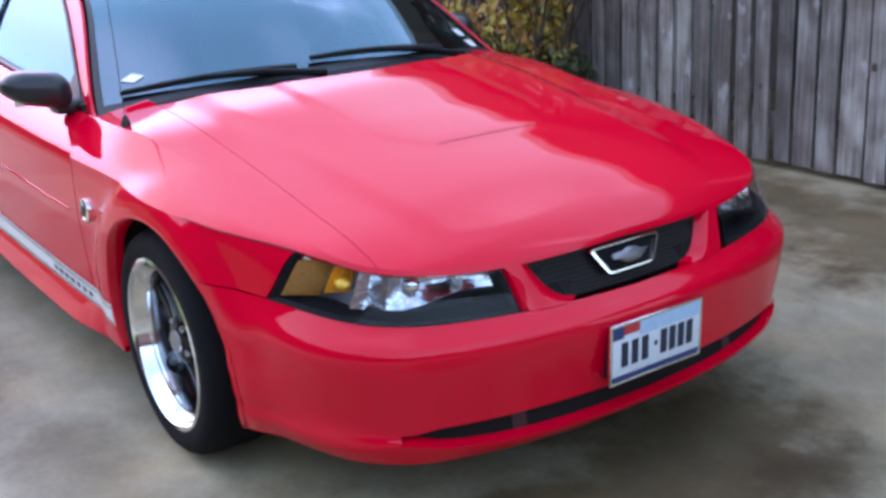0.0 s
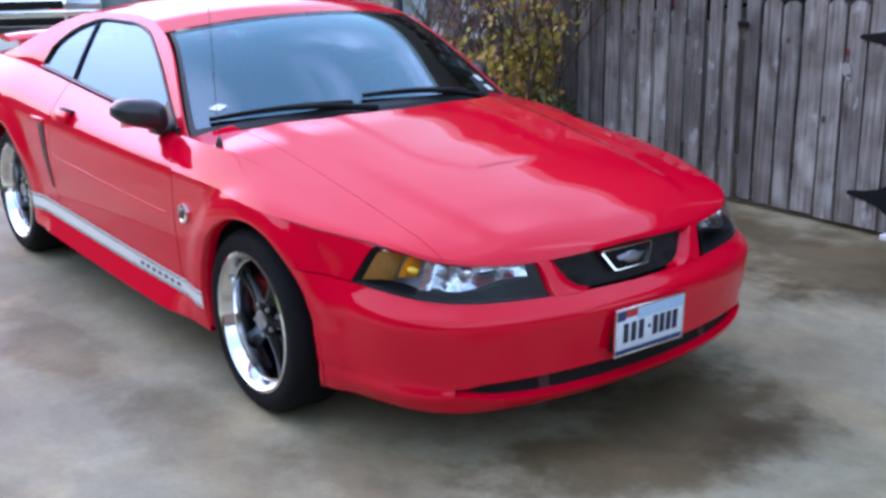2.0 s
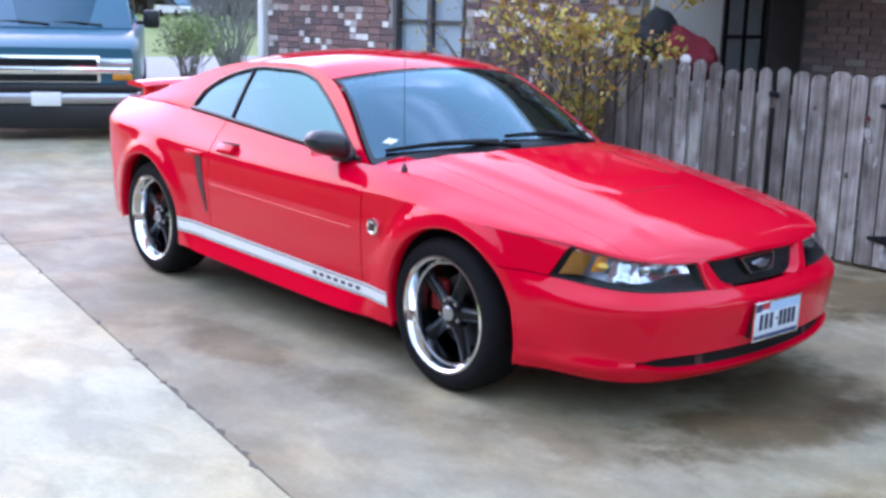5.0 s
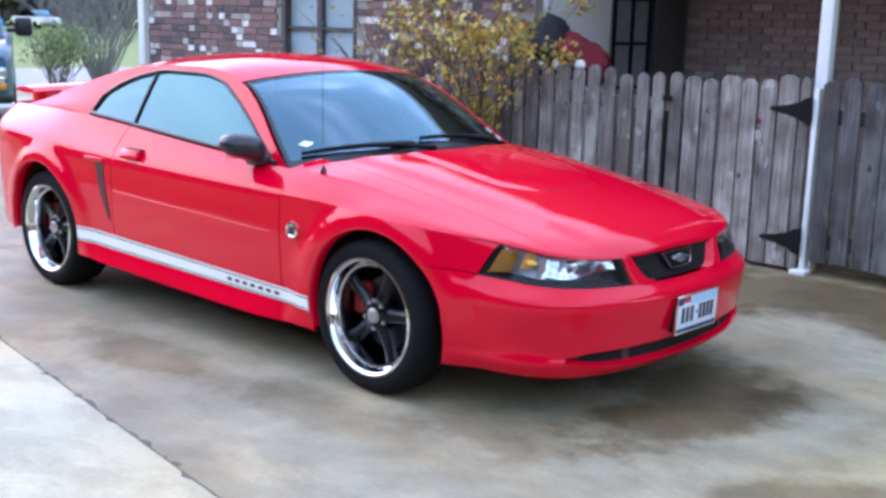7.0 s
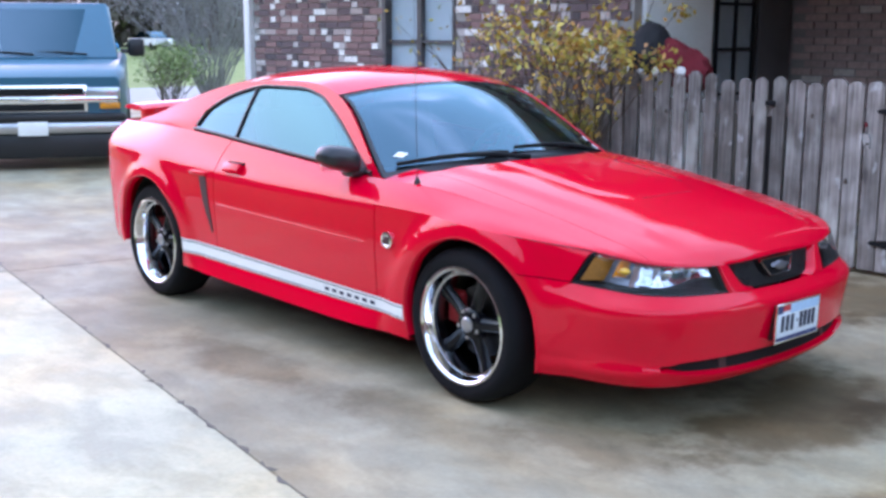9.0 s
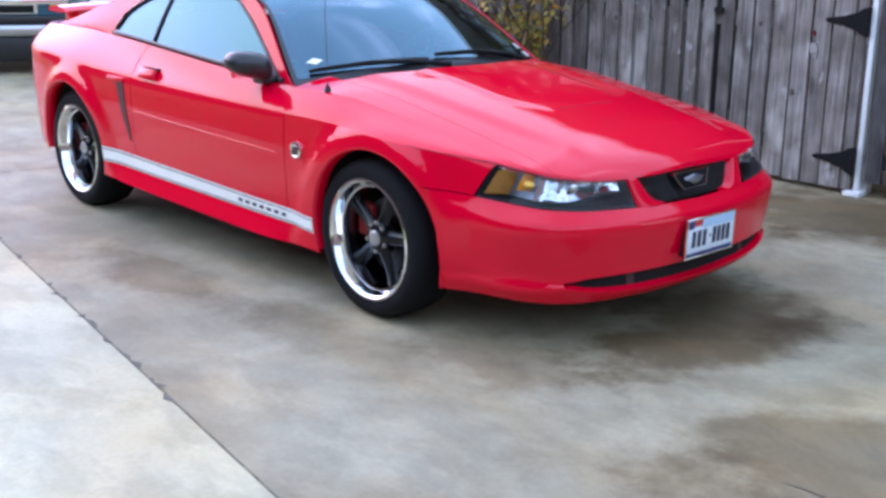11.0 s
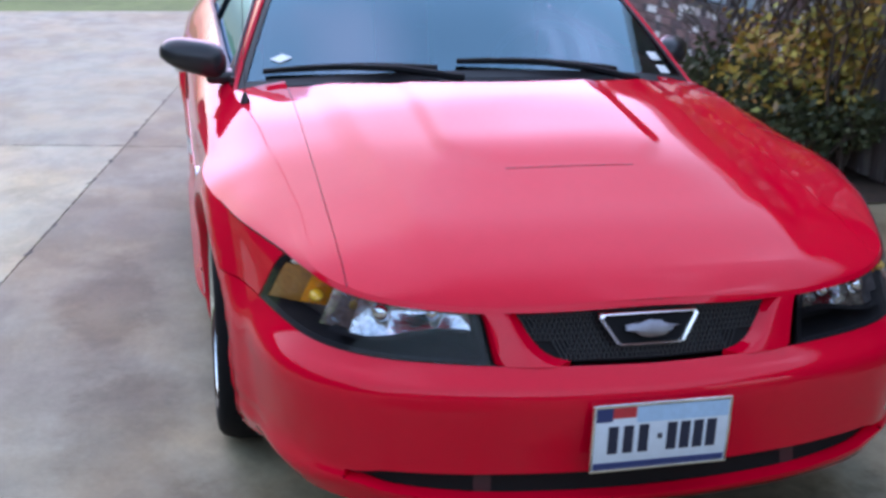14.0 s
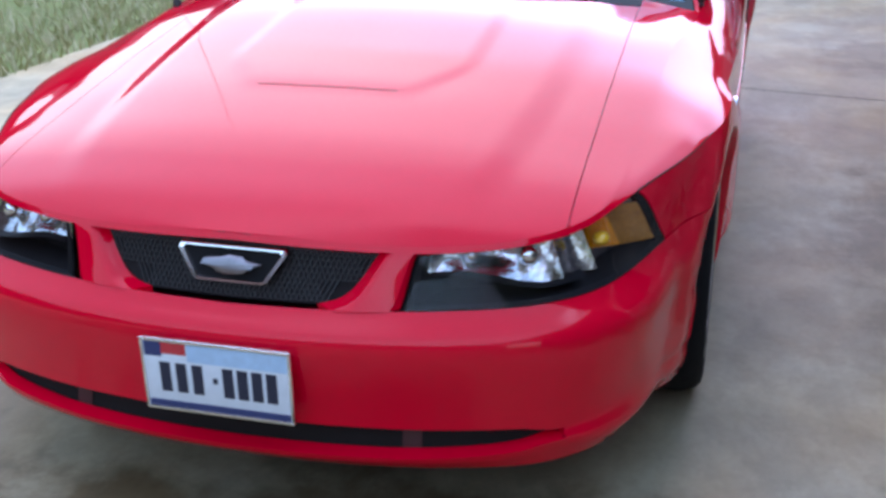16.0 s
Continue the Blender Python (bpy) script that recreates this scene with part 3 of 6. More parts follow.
Z_ROWS = [
    curve_of([(0, 0.199), (0.6, 0.203), (1.05, 0.209), (1.4, 0.203), (1.9, 0.207), (3.6, 0.236), (4.4, 0.26), (5.3, 0.30), (6.6, 0.30)]),
    curve_of([(0, 0.236), (0.38, 0.242), (0.58, 0.256), (0.67, 0.270), (0.8, 0.262), (1.1, 0.264), (1.5, 0.275), (1.92, 0.287), (3.66, 0.316), (4.4, 0.33), (6.6, 0.36)]),
    curve_of([(0, 0.300), (0.38, 0.302), (0.58, 0.302), (0.67, 0.290), (0.8, 0.310), (1.1, 0.325), (1.5, 0.34), (1.92, 0.354), (3.66, 0.397), (4.4, 0.41), (6.6, 0.46)]),
    curve_of([(0, 0.478), (0.6, 0.482), (1.1, 0.49), (1.9, 0.48), (3.6, 0.52), (6.6, 0.60)]),
    curve_of([(0, 0.533), (0.37, 0.541), (0.7, 0.553), (1.05, 0.578), (1.3, 0.59), (1.9, 0.60), (3.6, 0.63), (6.6, 0.72)]),
    curve_of([(0, 0.648), (0.37, 0.641), (0.7, 0.662), (1.02, 0.704), (1.3, 0.728), (1.6, 0.752), (1.95, 0.768), (3.0, 0.774), (3.8, 0.784), (4.3, 0.815), (5.0, 0.85), (6.6, 0.86)]),
    curve_of([(0, 0.660), (0.37, 0.652), (0.7, 0.674), (1.02, 0.719), (1.3, 0.768), (1.6, 0.815), (1.95, 0.856), (2.25, 0.866), (2.77, 0.898), (3.35, 0.938), (3.75, 0.966), (4.2, 0.985), (4.9, 0.975), (5.6, 0.955), (6.6, 0.94)]),
]
D_FRONT = (0.052, 0.019, 0.026, 0.0, 0.050, 0.092, 0.098)
D_SIDE = (0.028, 0.018, 0.014, 0.006, 0.0, 0.005, 0.122)
D_REAR = (0.060, 0.030, 0.0, 0.0, 0.015, 0.05, 0.10)
ROW_KEYS = list(range(7))


def wall(s, r, out=0.0):
    """A point of the car's side: s metres along its outline from the nose, r from the sill (0) to the shoulder (6)."""
    x, y = float(np.interp(s, OS, OX)), float(np.interp(s, OS, OY))
    e = 0.02
    tx = float(np.interp(s + e, OS, OX) - np.interp(s - e, OS, OX))
    ty = float(np.interp(s + e, OS, OY) - np.interp(s - e, OS, OY))
    if s < e:
        tx = 0.0
    n = Vector((ty, -tx)).normalized()
    wf, wr = 1 - smooth(0.85, 1.38, s), smooth(4.85, 5.4, s)
    d = curve_of([(k, wf * a + (1 - wf) * ((1 - wr) * b + wr * c)) for k, a, b, c in zip(ROW_KEYS, D_FRONT, D_SIDE, D_REAR)])(r)
    if r > 5:
        # the shoulder breaks off sharply above the crease
        a, b = (wf * D_FRONT[k] + (1 - wf) * ((1 - wr) * D_SIDE[k] + wr * D_REAR[k]) for k in (5, 6))
        t = r - 5
        d = wf * d + (1 - wf) * (a + (b - a) * (0.55 * t + 0.45 * t * t))
    d += 0.028 * smooth(-0.55, -0.1, x) * smooth(5.0, 6.0, r) * (1 - wf)
    # the sill stands out between the wheels
    d -= 0.042 * max(0.0, 1 - r) * smooth(-0.30, -0.70, x) * smooth(-2.30, -1.95, x)
    # a short character line runs forward from the front wheel arch
    d -= 0.007 * smooth(2.62, 2.38, r) * smooth(1.5, 1.9, r) * smooth(0.86, 1.10, s) * smooth(0.15, 0.3, x)
    # flares over the wheels
    z = curve_of([(k, Z_ROWS[k](s)) for k in ROW_KEYS])(r)
    for cx in (0.02, -2.573):
        q = math.hypot(x - cx, z - 0.33)
        k = smooth(0.48, 0.64, z)
        d -= k * 0.030 * smooth(0.475, 0.40, q) + (1 - k) * 0.020 * smooth(0.52, 0.40, q)
    return Vector((x - n.x * (d - out), -(y - n.y * (d - out)), z))


def frange(a, b, step):
    n = max(1, int(math.ceil(abs(b - a) / step)))
    return [a + (b - a) * k / n for k in range(n + 1)]


def rows_between(a, b, per=5):
    out = []
    k = a
    while k < b - 1e-6:
        nxt = min(math.floor(k + 1e-6) + 1, b)
        out += [k + (nxt - k) * i / per for i in range(per)]
        k = nxt
    return out + [b]


def cut_arches(bm):
    for cx, cz, rad in ARCHES:
        inside = {v for v in bm.verts if math.hypot(v.co.x - cx, v.co.z - cz) < rad and abs(v.co.y) > 0.6}
        dead = [f for f in bm.faces if all(v in inside for v in f.verts)]
        edge = {v for f in bm.faces if f not in set(dead) for v in f.verts if v in inside}
        bmesh.ops.delete(bm, geom=dead, context="FACES")
        for v in edge:
            if v.is_valid:
                d = Vector((v.co.x - cx, v.co.z - cz))
                if d.length > 1e-6:
                    d = d.normalized() * rad
                    v.co.x, v.co.z = cx + d.x, cz + d.y
    return bm


def panel(s0, s1, r0, r1, step=0.03, per=5, out=0.0):
    """A piece of the side. s0 may be a function of the row."""
    us = frange(0, 1, step / max(0.05, abs((s1 - (s0(5) if callable(s0) else s0)))))
    return grid(lambda u, r: wall((s0(r) if callable(s0) else s0) * (1 - u) + s1 * u, r, out), us, rows_between(r0, r1, per))


INNER = (-1.3, 0, 0.45)
CREASE = curve_of([(-0.4, 0.53), (0.2, 0.50), (0.6, 0.46), (0.9, 0.40)])
CENTRE = curve_of([(-3.6, 0.955), (-3.3, 0.985), (-2.8, 1.0), (-0.5, 0.94), (-0.42, 0.925), (-0.2, 0.898), (0.1, 0.855), (0.45, 0.792), (0.7, 0.735), (0.82, 0.697), (0.89, 0.660)])


def top(s, y):
    """A point of the bonnet or the boot lid."""
    e = wall(s, 6)
    half = max(1e-4, abs(e.y))
    v = min(1.0, abs(y) / half)
    crown = max(0.0, CENTRE(e.x) - e.z)
    z = e.z + crown * (1 - v ** (2.1 + 0.5 * smooth(-0.6, -0.1, e.x)))
    x = e.x
    if x > -1.0:
        w = CREASE(x)
        fade = smooth(0.88, 0.55, x)
        z += 0.009 * smooth(w + 0.055, w - 0.035, abs(y)) * fade
        # raised scoop with a blunt front
        sw = 0.205 + 0.095 * smooth(0.36, 0.16, x)
        z += 0.0050 * smooth(sw + 0.026, sw - 0.024, abs(y)) * smooth(0.352, 0.325, x) * (0.55 + 0.45 * smooth(0.33, 0.1, x))
        x += 0.07 * smooth(0.1, -0.45, x) * (1 - (y / 0.8) ** 2)
    return Vector((x, y, z))


car = thing("car", "bright red two-door sports coupe parked on a concrete driveway", "car")


def both(name, bm, material, label="", angle=32):
    """A part and its twin on the car's other side."""
    part(name, mirrored(bm), material, car, label, angle)
    return part(name, bm, material, car, label, angle)


S_ARCH_F = s_at(0.22)
S_DOOR0, S_DOOR1 = s_at(-0.53), s_at(-1.86)
S_SILL0, S_SILL1 = s_at(-0.30), s_at(-2.22)
HOOD_CUT = 0.63


def lamp_in(b):
    return 0.354 + 0.036 * b


def lamp_out(b):
    return s_at(0.515) * (1 - b) + s_at(0.595) * b


# front bumper, with the air slots open
bm = bmesh.new()
ss = sorted(set(frange(0, S_ARCH_F, 0.03) + [0.355, 0.40, 0.60]))
bm = grid(lambda s, r: wall(s, r), ss, rows_between(0, 4, 5))
cut_arches(bm)
FRONT_N = int(np.searchsorted(OS, 1.2))
slot = []
for f in bm.faces:
    c = f.calc_center_median()
    s = float(np.interp(abs(c.y), OY[:FRONT_N], OS[:FRONT_N]))
    if s < 0.66 and c.x > 0.6 and Z_ROWS[1](s) < c.z < Z_ROWS[2](s):
        slot.append(f)
bmesh.ops.delete(bm, geom=slot, context="FACES")
m2 = mirrored(bm)
me_tmp = bpy.data.meshes.new("tmp")
m2.to_mesh(me_tmp)
m2.free()
bm.from_mesh(me_tmp)
bpy.data.meshes.remove(me_tmp)
tidy(bm, INNER, 1e-4)
skirt(bm, 0.03)
bumper = part("front_bumper", bm, RED, car)


def slot_sheet(s0, s1, out, rows=(0.8, 1.2, 1.5, 1.8, 2.2)):
    """A sheet behind the slot, from s0 to s1 along the nose; s below nought is the other side."""
    def at(u, r):
        q = wall(abs(u), r, out)
        return Vector((q.x, q.y if u > 0 else -q.y, q.z))
    return tidy(grid(at, frange(s0, s1, 0.03), rows), INNER)


# dark sheets stand for the shade inside the slot
for s0, s1 in ((-0.36, 0.36), (0.36, 0.75), (-0.75, -0.36)):
    part("slot_shade", slot_sheet(s0, s1, -0.033), DARK, bumper, "dark sheet standing for the shaded lower air slot")
# body-red dividers, coloured dark to paint in the slot's shade
for s0, s1 in ((0.352, 0.392), (-0.392, -0.352)):
    part("slot_divider", slot_sheet(s0, s1, -0.029), VENT, bumper)

# bonnet
ss = frange(0.045, s_at(-0.36), 0.03)
S_MID = s_at(0.0)


def bonnet(s, v):
    """The rear edge sweeps back towards its corners."""
    s += 0.15 * v * v * max(0.0, (s - S_MID) / 0.36) ** 2
    return top(s, v * min(HOOD_CUT - 0.001, abs(wall(s, 6).y)))


bm = grid(bonnet, ss, [k / 72 for k in range(-72, 73)])
lip = grid(lambda s, r: wall(s, r), frange(0.0, s_at(0.72), 0.03), [5.0, 5.5, 6.0])
tmp = bpy.data.meshes.new("tmp")
lip.to_mesh(tmp)
bm.from_mesh(tmp)
for v in lip.verts:
    v.co.y = -v.co.y
lip.to_mesh(tmp)
bm.from_mesh(tmp)
lip.free()
bpy.data.meshes.remove(tmp)
tidy(bm, (0, 0, 0.3), 4e-4)
skirt(bm, 0.02)
hood = part("bonnet", bm, RED, car, "bonnet with a shallow scoop", 40)


# a dark tube draws in the shade at the scoop's front step
scoop_s = next(q for q in frange(0.3, 1.6, 0.004) if wall(q, 6).x < 0.343)
bm = tube(bmesh.new(), [top(scoop_s, y) + Vector((0.006, 0, -0.0006)) for y in frange(-0.17, 0.17, 0.03)], 0.0008, 0.0008, 5)
part("scoop_shade_line", bm, VENT, hood)


def merge(*bms):
    out = bmesh.new()
    for b in bms:
        tmp = bpy.data.meshes.new("tmp")
        b.to_mesh(tmp)
        b.free()
        out.from_mesh(tmp)
        bpy.data.meshes.remove(tmp)
    return out


# front wings: the strip beside the bonnet, the side above the bumper and behind the wheel
s_split = next(s for s in frange(0.3, 1.6, 0.005) if abs(wall(s, 6).y) > HOOD_CUT + 0.004)
S_WING = s_at(-0.60)
wing_ss = frange(s_split, S_WING, 0.03)
strip = grid(lambda s, v: top(s, -((HOOD_CUT + 0.001) * (1 - v) + abs(wall(s, 6).y) * v)), wing_ss, [k / 8 for k in range(9)])
up = grid(lambda s, r: wall(s, r), frange(s_split, S_WING, 0.03), [5.0, 5.2, 5.4, 5.6, 5.75, 5.87, 5.95, 6.0])
mid = panel(lambda r: lamp_out(r - 4) + 0.004, S_DOOR0 - 0.003, 4.03, 5, 0.03)
low = panel(s_at(0.05), S_DOOR0 - 0.003, 1.0, 4.03, 0.025)
bm = merge(strip, up, mid, low)
bmesh.ops.delete(bm, geom=[f for f in bm.faces if f.calc_center_median().x < -0.527 and f.calc_center_median().z < 0.80], context="FACES")
cut_arches(bm)
tidy(bm, INNER, 1e-3)
skirt(bm, 0.025)
both("front_wing", bm, RED)
seam = tube(bmesh.new(), [wall(q, 5.0, 0.0004) for q in frange(lamp_out(1.0) + 0.004, s_at(0.22), 0.04)], 0.0022, 0.0009, 6)
both("wing_seam", seam, DARK)

# doors, sills, rear quarters
bm = panel(S_DOOR0 + 0.003, S_DOOR1 - 0.003, 1.0, 6, 0.04)
door_r = None
for side, b in ((-1, bm), (1, mirrored(bm))):
    tidy(b, INNER)
    skirt(b, 0.025)
    ob = part("door", b, RED, car)
    if side < 0:
        door_r = ob
    else:
        door_l = ob
bm = panel(S_SILL0, S_SILL1, 0, 0.97, 0.05)
cut_arches(bm)
tidy(bm, INNER)
skirt(bm, 0.03)
both("sill", bm, RED)
bm = panel(S_DOOR1 + 0.003, s_at(-3.10), 0.97, 6, 0.03)
cut_arches(bm)
tidy(bm, INNER)
skirt(bm, 0.03)
both("rear_quarter", bm, RED)
bm = panel(s_at(-2.9), s_at(-3.10), 0.0, 0.97, 0.04)
rear = panel(s_at(-3.10) + 0.004, S_END, 0, 6, 0.04)
bm = merge(rear, bm)
tidy(bm, INNER)
bm = merge(mirrored(bm), bm)
cut_arches(bm)
tidy(bm, INNER, 1e-4)
part("rear_bumper", bm, RED, car)

# boot lid
ss = frange(s_at(-2.80), S_END - 0.02, 0.05)
bm = grid(lambda s, v: top(s, v * abs(wall(s, 6).y)), ss, [k / 12 for k in range(-12, 13)])
tidy(bm, (-3, 0, 0.3))
part("boot_lid", bm, RED, car)

# white side stripes with dark pin lines; the wording is plain bars
for side in (-1, 1):
    def stripe(r0, r1, out, a=S_SILL0, b=S_SILL1 - 0.02):
        q = panel(a, b, r0, r1, 0.05, 8 if r1 - r0 > 0.3 else 2, out)
        cut_arches(q)
        if side > 0:
            q = mirrored(q)
        return tidy(q, INNER)
    base = part("side_stripe", stripe(1.02, 1.98, 0.0025), WHITE, car, "white vinyl side stripe")
    for r in (1.11, 1.83):
        part("pin_line", stripe(r, r + 0.06, 0.0050), INK, base)
    for k in range(7):
        a = s_at(-0.905) - 0.055 * (6 - k) + 0.0 if side > 0 else s_at(-0.905) - 0.055 * k
        part("lettering_bar", stripe(1.38, 1.62, 0.0050, a - 0.032, a), INK, base)

# rubbing strips on the doors, handles, cut-out vents behind the doors
for side in (-1, 1):
    door = door_r if side < 0 else door_l
    bm = bmesh.new()
    tube(bm, [wall(s, curve_of([(s_at(-0.58), 3.93), (s_at(-1.86), 3.98)])(s), -0.002) for s in frange(s_at(-0.60), s_at(-1.83), 0.08)], 0.005, 0.005, 8)
    if side > 0:
        bm = mirrored(bm)
    part("rubbing_strip", bm, RED, door)
    x0, x1, z0 = -1.775, -1.60, 0.825
    y0 = abs(wall(s_at(-1.69), 5.2).y)
    bm = bmesh.new()
    box(bm, (-0.075, -0.014, -0.026), (0.075, 0.012, 0.024), 0.007, Matrix.Translation((0.5 * (x0 + x1), side * (y0 + 0.008), z0)) @ Matrix.Rotation(side * radians(24), 4, "X"))
    part("door_handle", bm, RED, door)
    # a dark box gives the shade of the hollow above the handle
    bm = boxed((x0 + 0.018, side * (y0 - 0.05), z0 + 0.014), (x1 - 0.018, side * (y0 - 0.006), z0 + 0.027), 0.003)
    part("handle_shade", bm, DARK, door)
    q = grid(lambda r, v: wall(s_at(curve_of([(2.6, -1.895), (4, -1.94), (5.2, -1.985)])(r)) + (v - 0.5) * curve_of([(2.6, 0.012), (3.4, 0.04), (5.2, 0.075)])(r), r, 0.004), frange(2.6, 5.0, 0.2), [0, 0.33, 0.66, 1])
    if side > 0:
        q = mirrored(q)
    part("side_vent", skirt(tidy(q, INNER), 0.01), VENT, car, "dark ribbed vent behind the door")
    bm = bmesh.new()
    box(bm, (-2.10, side * (abs(wall(s_at(-2.0), 4.9).y) - 0.02), 0.757), (-1.925, side * (abs(wall(s_at(-2.0), 4.9).y) + 0.014), 0.783), 0.01)
    part("vent_scoop", bm, RED, car)
    # round badge on the wing
    c = wall(s_at(-0.44), curve_of([(3, 3), (5, 5)])(4.15), 0.004)
    bm = bmesh.new()
    lathe([(0.0, -0.007), (0.024, -0.007), (0.027, -0.009), (0.036, -0.006), (0.037, 0.006)], 28, "y", bm)
    bmesh.ops.transform(bm, matrix=Matrix.Translation((c.x, side * abs(c.y), c.z)) @ Matrix.Diagonal((1, -side * 1.0, 1, 1)), verts=bm.verts)
    tidy(bm, (c.x, 0, c.z))
    badge = part("wing_badge", bm, CHROME, car, "round chrome wing badge")
    bm = bmesh.new()
    box(bm, (c.x - 0.019, side * (abs(c.y) + 0.006), c.z - 0.019), (c.x + 0.019, side * (abs(c.y) + 0.0095), c.z + 0.016), 0.001)
    part("badge_shape", bm, VENT, badge)

# headlamps
def lamp_pt(a, b, out=0.0):
    s = lamp_in(b) * (1 - a) + lamp_out(b) * a
    return wall(s, 4 + b, out)


def ring_between(outer, inner, n=24):
    """A band between an outer and an inner rounded frame, given as functions of a turn 0..1."""
    return grid(lambda u, v: outer(u).lerp(inner(u), v), [k / n for k in range(n + 1)], [0, 0.5, 1])


def frame_path(margin_a, margin_b, out):
    corner = [(margin_a, margin_b), (1 - margin_a, margin_b), (1 - margin_a, 1 - margin_b), (margin_a, 1 - margin_b)]
    def f(u):
        u = (u % 1.0) * 4
        k, t = int(u) % 4, u - int(u)
        p, q = corner[k], corner[(k + 1) % 4]
        return lamp_pt(p[0] + (q[0] - p[0]) * t, p[1] + (q[1] - p[1]) * t, out)
    return f


AS = [k / 16 for k in range(17)]
BS = [k / 6 for k in range(7)]
for side in (-1, 1):
    def flip(q):
        return tidy(mirrored(q) if side > 0 else q, INNER)
    bucket = grid(lambda a, b: lamp_pt(a, b, -0.082 + 0.080 * (1 - min(1, 8 * min(a, 1 - a, b * 1.2, (1 - b) * 1.2)))), [k / 32 for k in range(33)], [k / 16 for k in range(17)])
    lamp = part("headlamp", flip(bucket), LAMPBLACK, car, "smoked headlamp with a black housing")
    bezel = ring_between(frame_path(0.004, 0.02, 0.002), frame_path(0.03, 0.10, -0.004), 64)
    part("bezel", flip(bezel), LAMPBLACK, lamp)
    # main reflector: faceted bowl, deeper towards the wheel, over a black tray
    def under(a):
        return 0.50 - 0.28 * smooth(0.10, 0.46, a)
    refl = grid(lambda a, v: lamp_pt(a, under(a) * (1 - v) + 0.92 * v, -0.030 - 0.030 * math.sin(math.pi * min(1, max(0, (a - 0.05) / 0.46))) * (0.4 + 0.6 * math.sin(math.pi * v)) + 0.0012 * math.sin(a * 60)), frange(0.05, 0.51, 0.012), frange(0, 1, 0.08))
    part("reflector", flip(refl), REFLECT, lamp, "faceted chrome reflector")
    for a0, b0, rad in ((0.18, 0.74, 0.014), (0.39, 0.62, 0.020)):
        c = lamp_pt(a0, b0, -0.034)
        bm = bmesh.new()
        bmesh.ops.create_uvsphere(bm, u_segments=14, v_segments=8, radius=rad)
        bmesh.ops.translate(bm, vec=(c.x, c.y * -side, c.z), verts=bm.verts)
        part("bulb_shield", bm, CHROME, lamp)
    shelf = grid(lambda a, v: lamp_pt(a, under(a) - 0.02 + 0.02 * v, -0.014 - 0.03 * v), frange(0.06, 0.60, 0.04), [0, 0.5, 1])
    part("shelf", flip(shelf), LAMPBLACK, lamp)
    bowl = grid(lambda a, b: lamp_pt(a, b, -0.030 - 0.022 * math.sin(math.pi * (a - 0.50) / 0.19)), frange(0.512, 0.675, 0.016), frange(0.14, 0.88, 0.07))
    part("inner_bowl", flip(bowl), REFLECT, lamp, "dull metal bowl")
    tray = grid(lambda a, b: lamp_pt(a, b, -0.062 - 0.008 * math.sin(math.pi * (a - 0.68) / 0.2)), frange(0.68, 0.88, 0.02), frange(0.10, 0.88, 0.08))
    part("signal_tray", flip(tray), SMOKED, lamp, "dull grey signal housing")
    amb = grid(lambda u, b: lamp_pt(0.80 - 0.085 * u, b, -0.014 - 0.040 * u + 0.002 * math.sin(u * 30)), frange(0, 1, 0.05), frange(0.34, 0.80, 0.05))
    part("turn_signal", flip(amb), AMBER, lamp, "ribbed amber turn signal")
    c = lamp_pt(0.735, 0.52, -0.022)
    bm = bmesh.new()
    bmesh.ops.create_uvsphere(bm, u_segments=14, v_segments=8, radius=0.017)
    bmesh.ops.transform(bm, matrix=Matrix.Translation((c.x, c.y * -side, c.z)) @ Matrix.Diagonal((1.5, 1, 0.8, 1)), verts=bm.verts)
    part("signal_bulb", bm, BULB, lamp, "bright amber bulb")
    amb = grid(lambda u, b: lamp_pt(0.962 - 0.10 * u, b, -0.006 - 0.056 * u), frange(0, 1, 0.1), frange(0.13, 0.74, 0.06))
    part("side_marker", flip(amb), AMBERDARK, lamp, "brownish amber side marker")
    side_wall = grid(lambda u, b: lamp_pt(0.955 - 0.14 * u, b, -0.012 - 0.045 * u), frange(0, 1, 0.1), frange(0.76, 0.92, 0.04))
    part("side_reflector", flip(side_wall), REFLECT, lamp, "dull chrome inner wall")
    pane = grid(lambda a, b: lamp_pt(a, b, 0.0045), [0.01 + 0.98 * k for k in AS], [0.03 + 0.94 * k for k in BS])
    lens = part("lens", flip(pane), LENS, lamp, "clear headlamp lens")
    lens.visible_shadow = False

# grille, red bars beside it, emblem
GRILLE_HALF = curve_of([(0, 0.180), (0.05, 0.205), (0.16, 0.235), (0.4, 0.268), (1, 0.318)])
bm = grid(lambda u, b: Vector((wall(abs(u) * 0.34, 4 + b, -0.035).x, u * 0.34, wall(abs(u) * 0.34, 4 + b).z)), frange(-1, 1, 0.1), [-0.05, 0.25, 0.5, 0.75, 1.0])
grille = part("grille", tidy(bm, INNER), DARK, car, "black mesh grille")
bm = bmesh.new()
for k in range(-34, 35):
    for lean in (-1, 1):
        p = []
        for b in (0.02, 0.35, 0.68, 0.985):
            u = k * 0.0105 + lean * (b - 0.5) * 0.062
            if abs(u) < GRILLE_HALF(b) + 0.004:
                q = wall(abs(u), 4 + b, -0.030)
                p.append((q.x, u, q.z))
        if len(p) > 1:
            tube(bm, p, 0.0021, 0.0021, 4)
tagged(part("mesh", bm, BLACK, grille), kind="stuff")
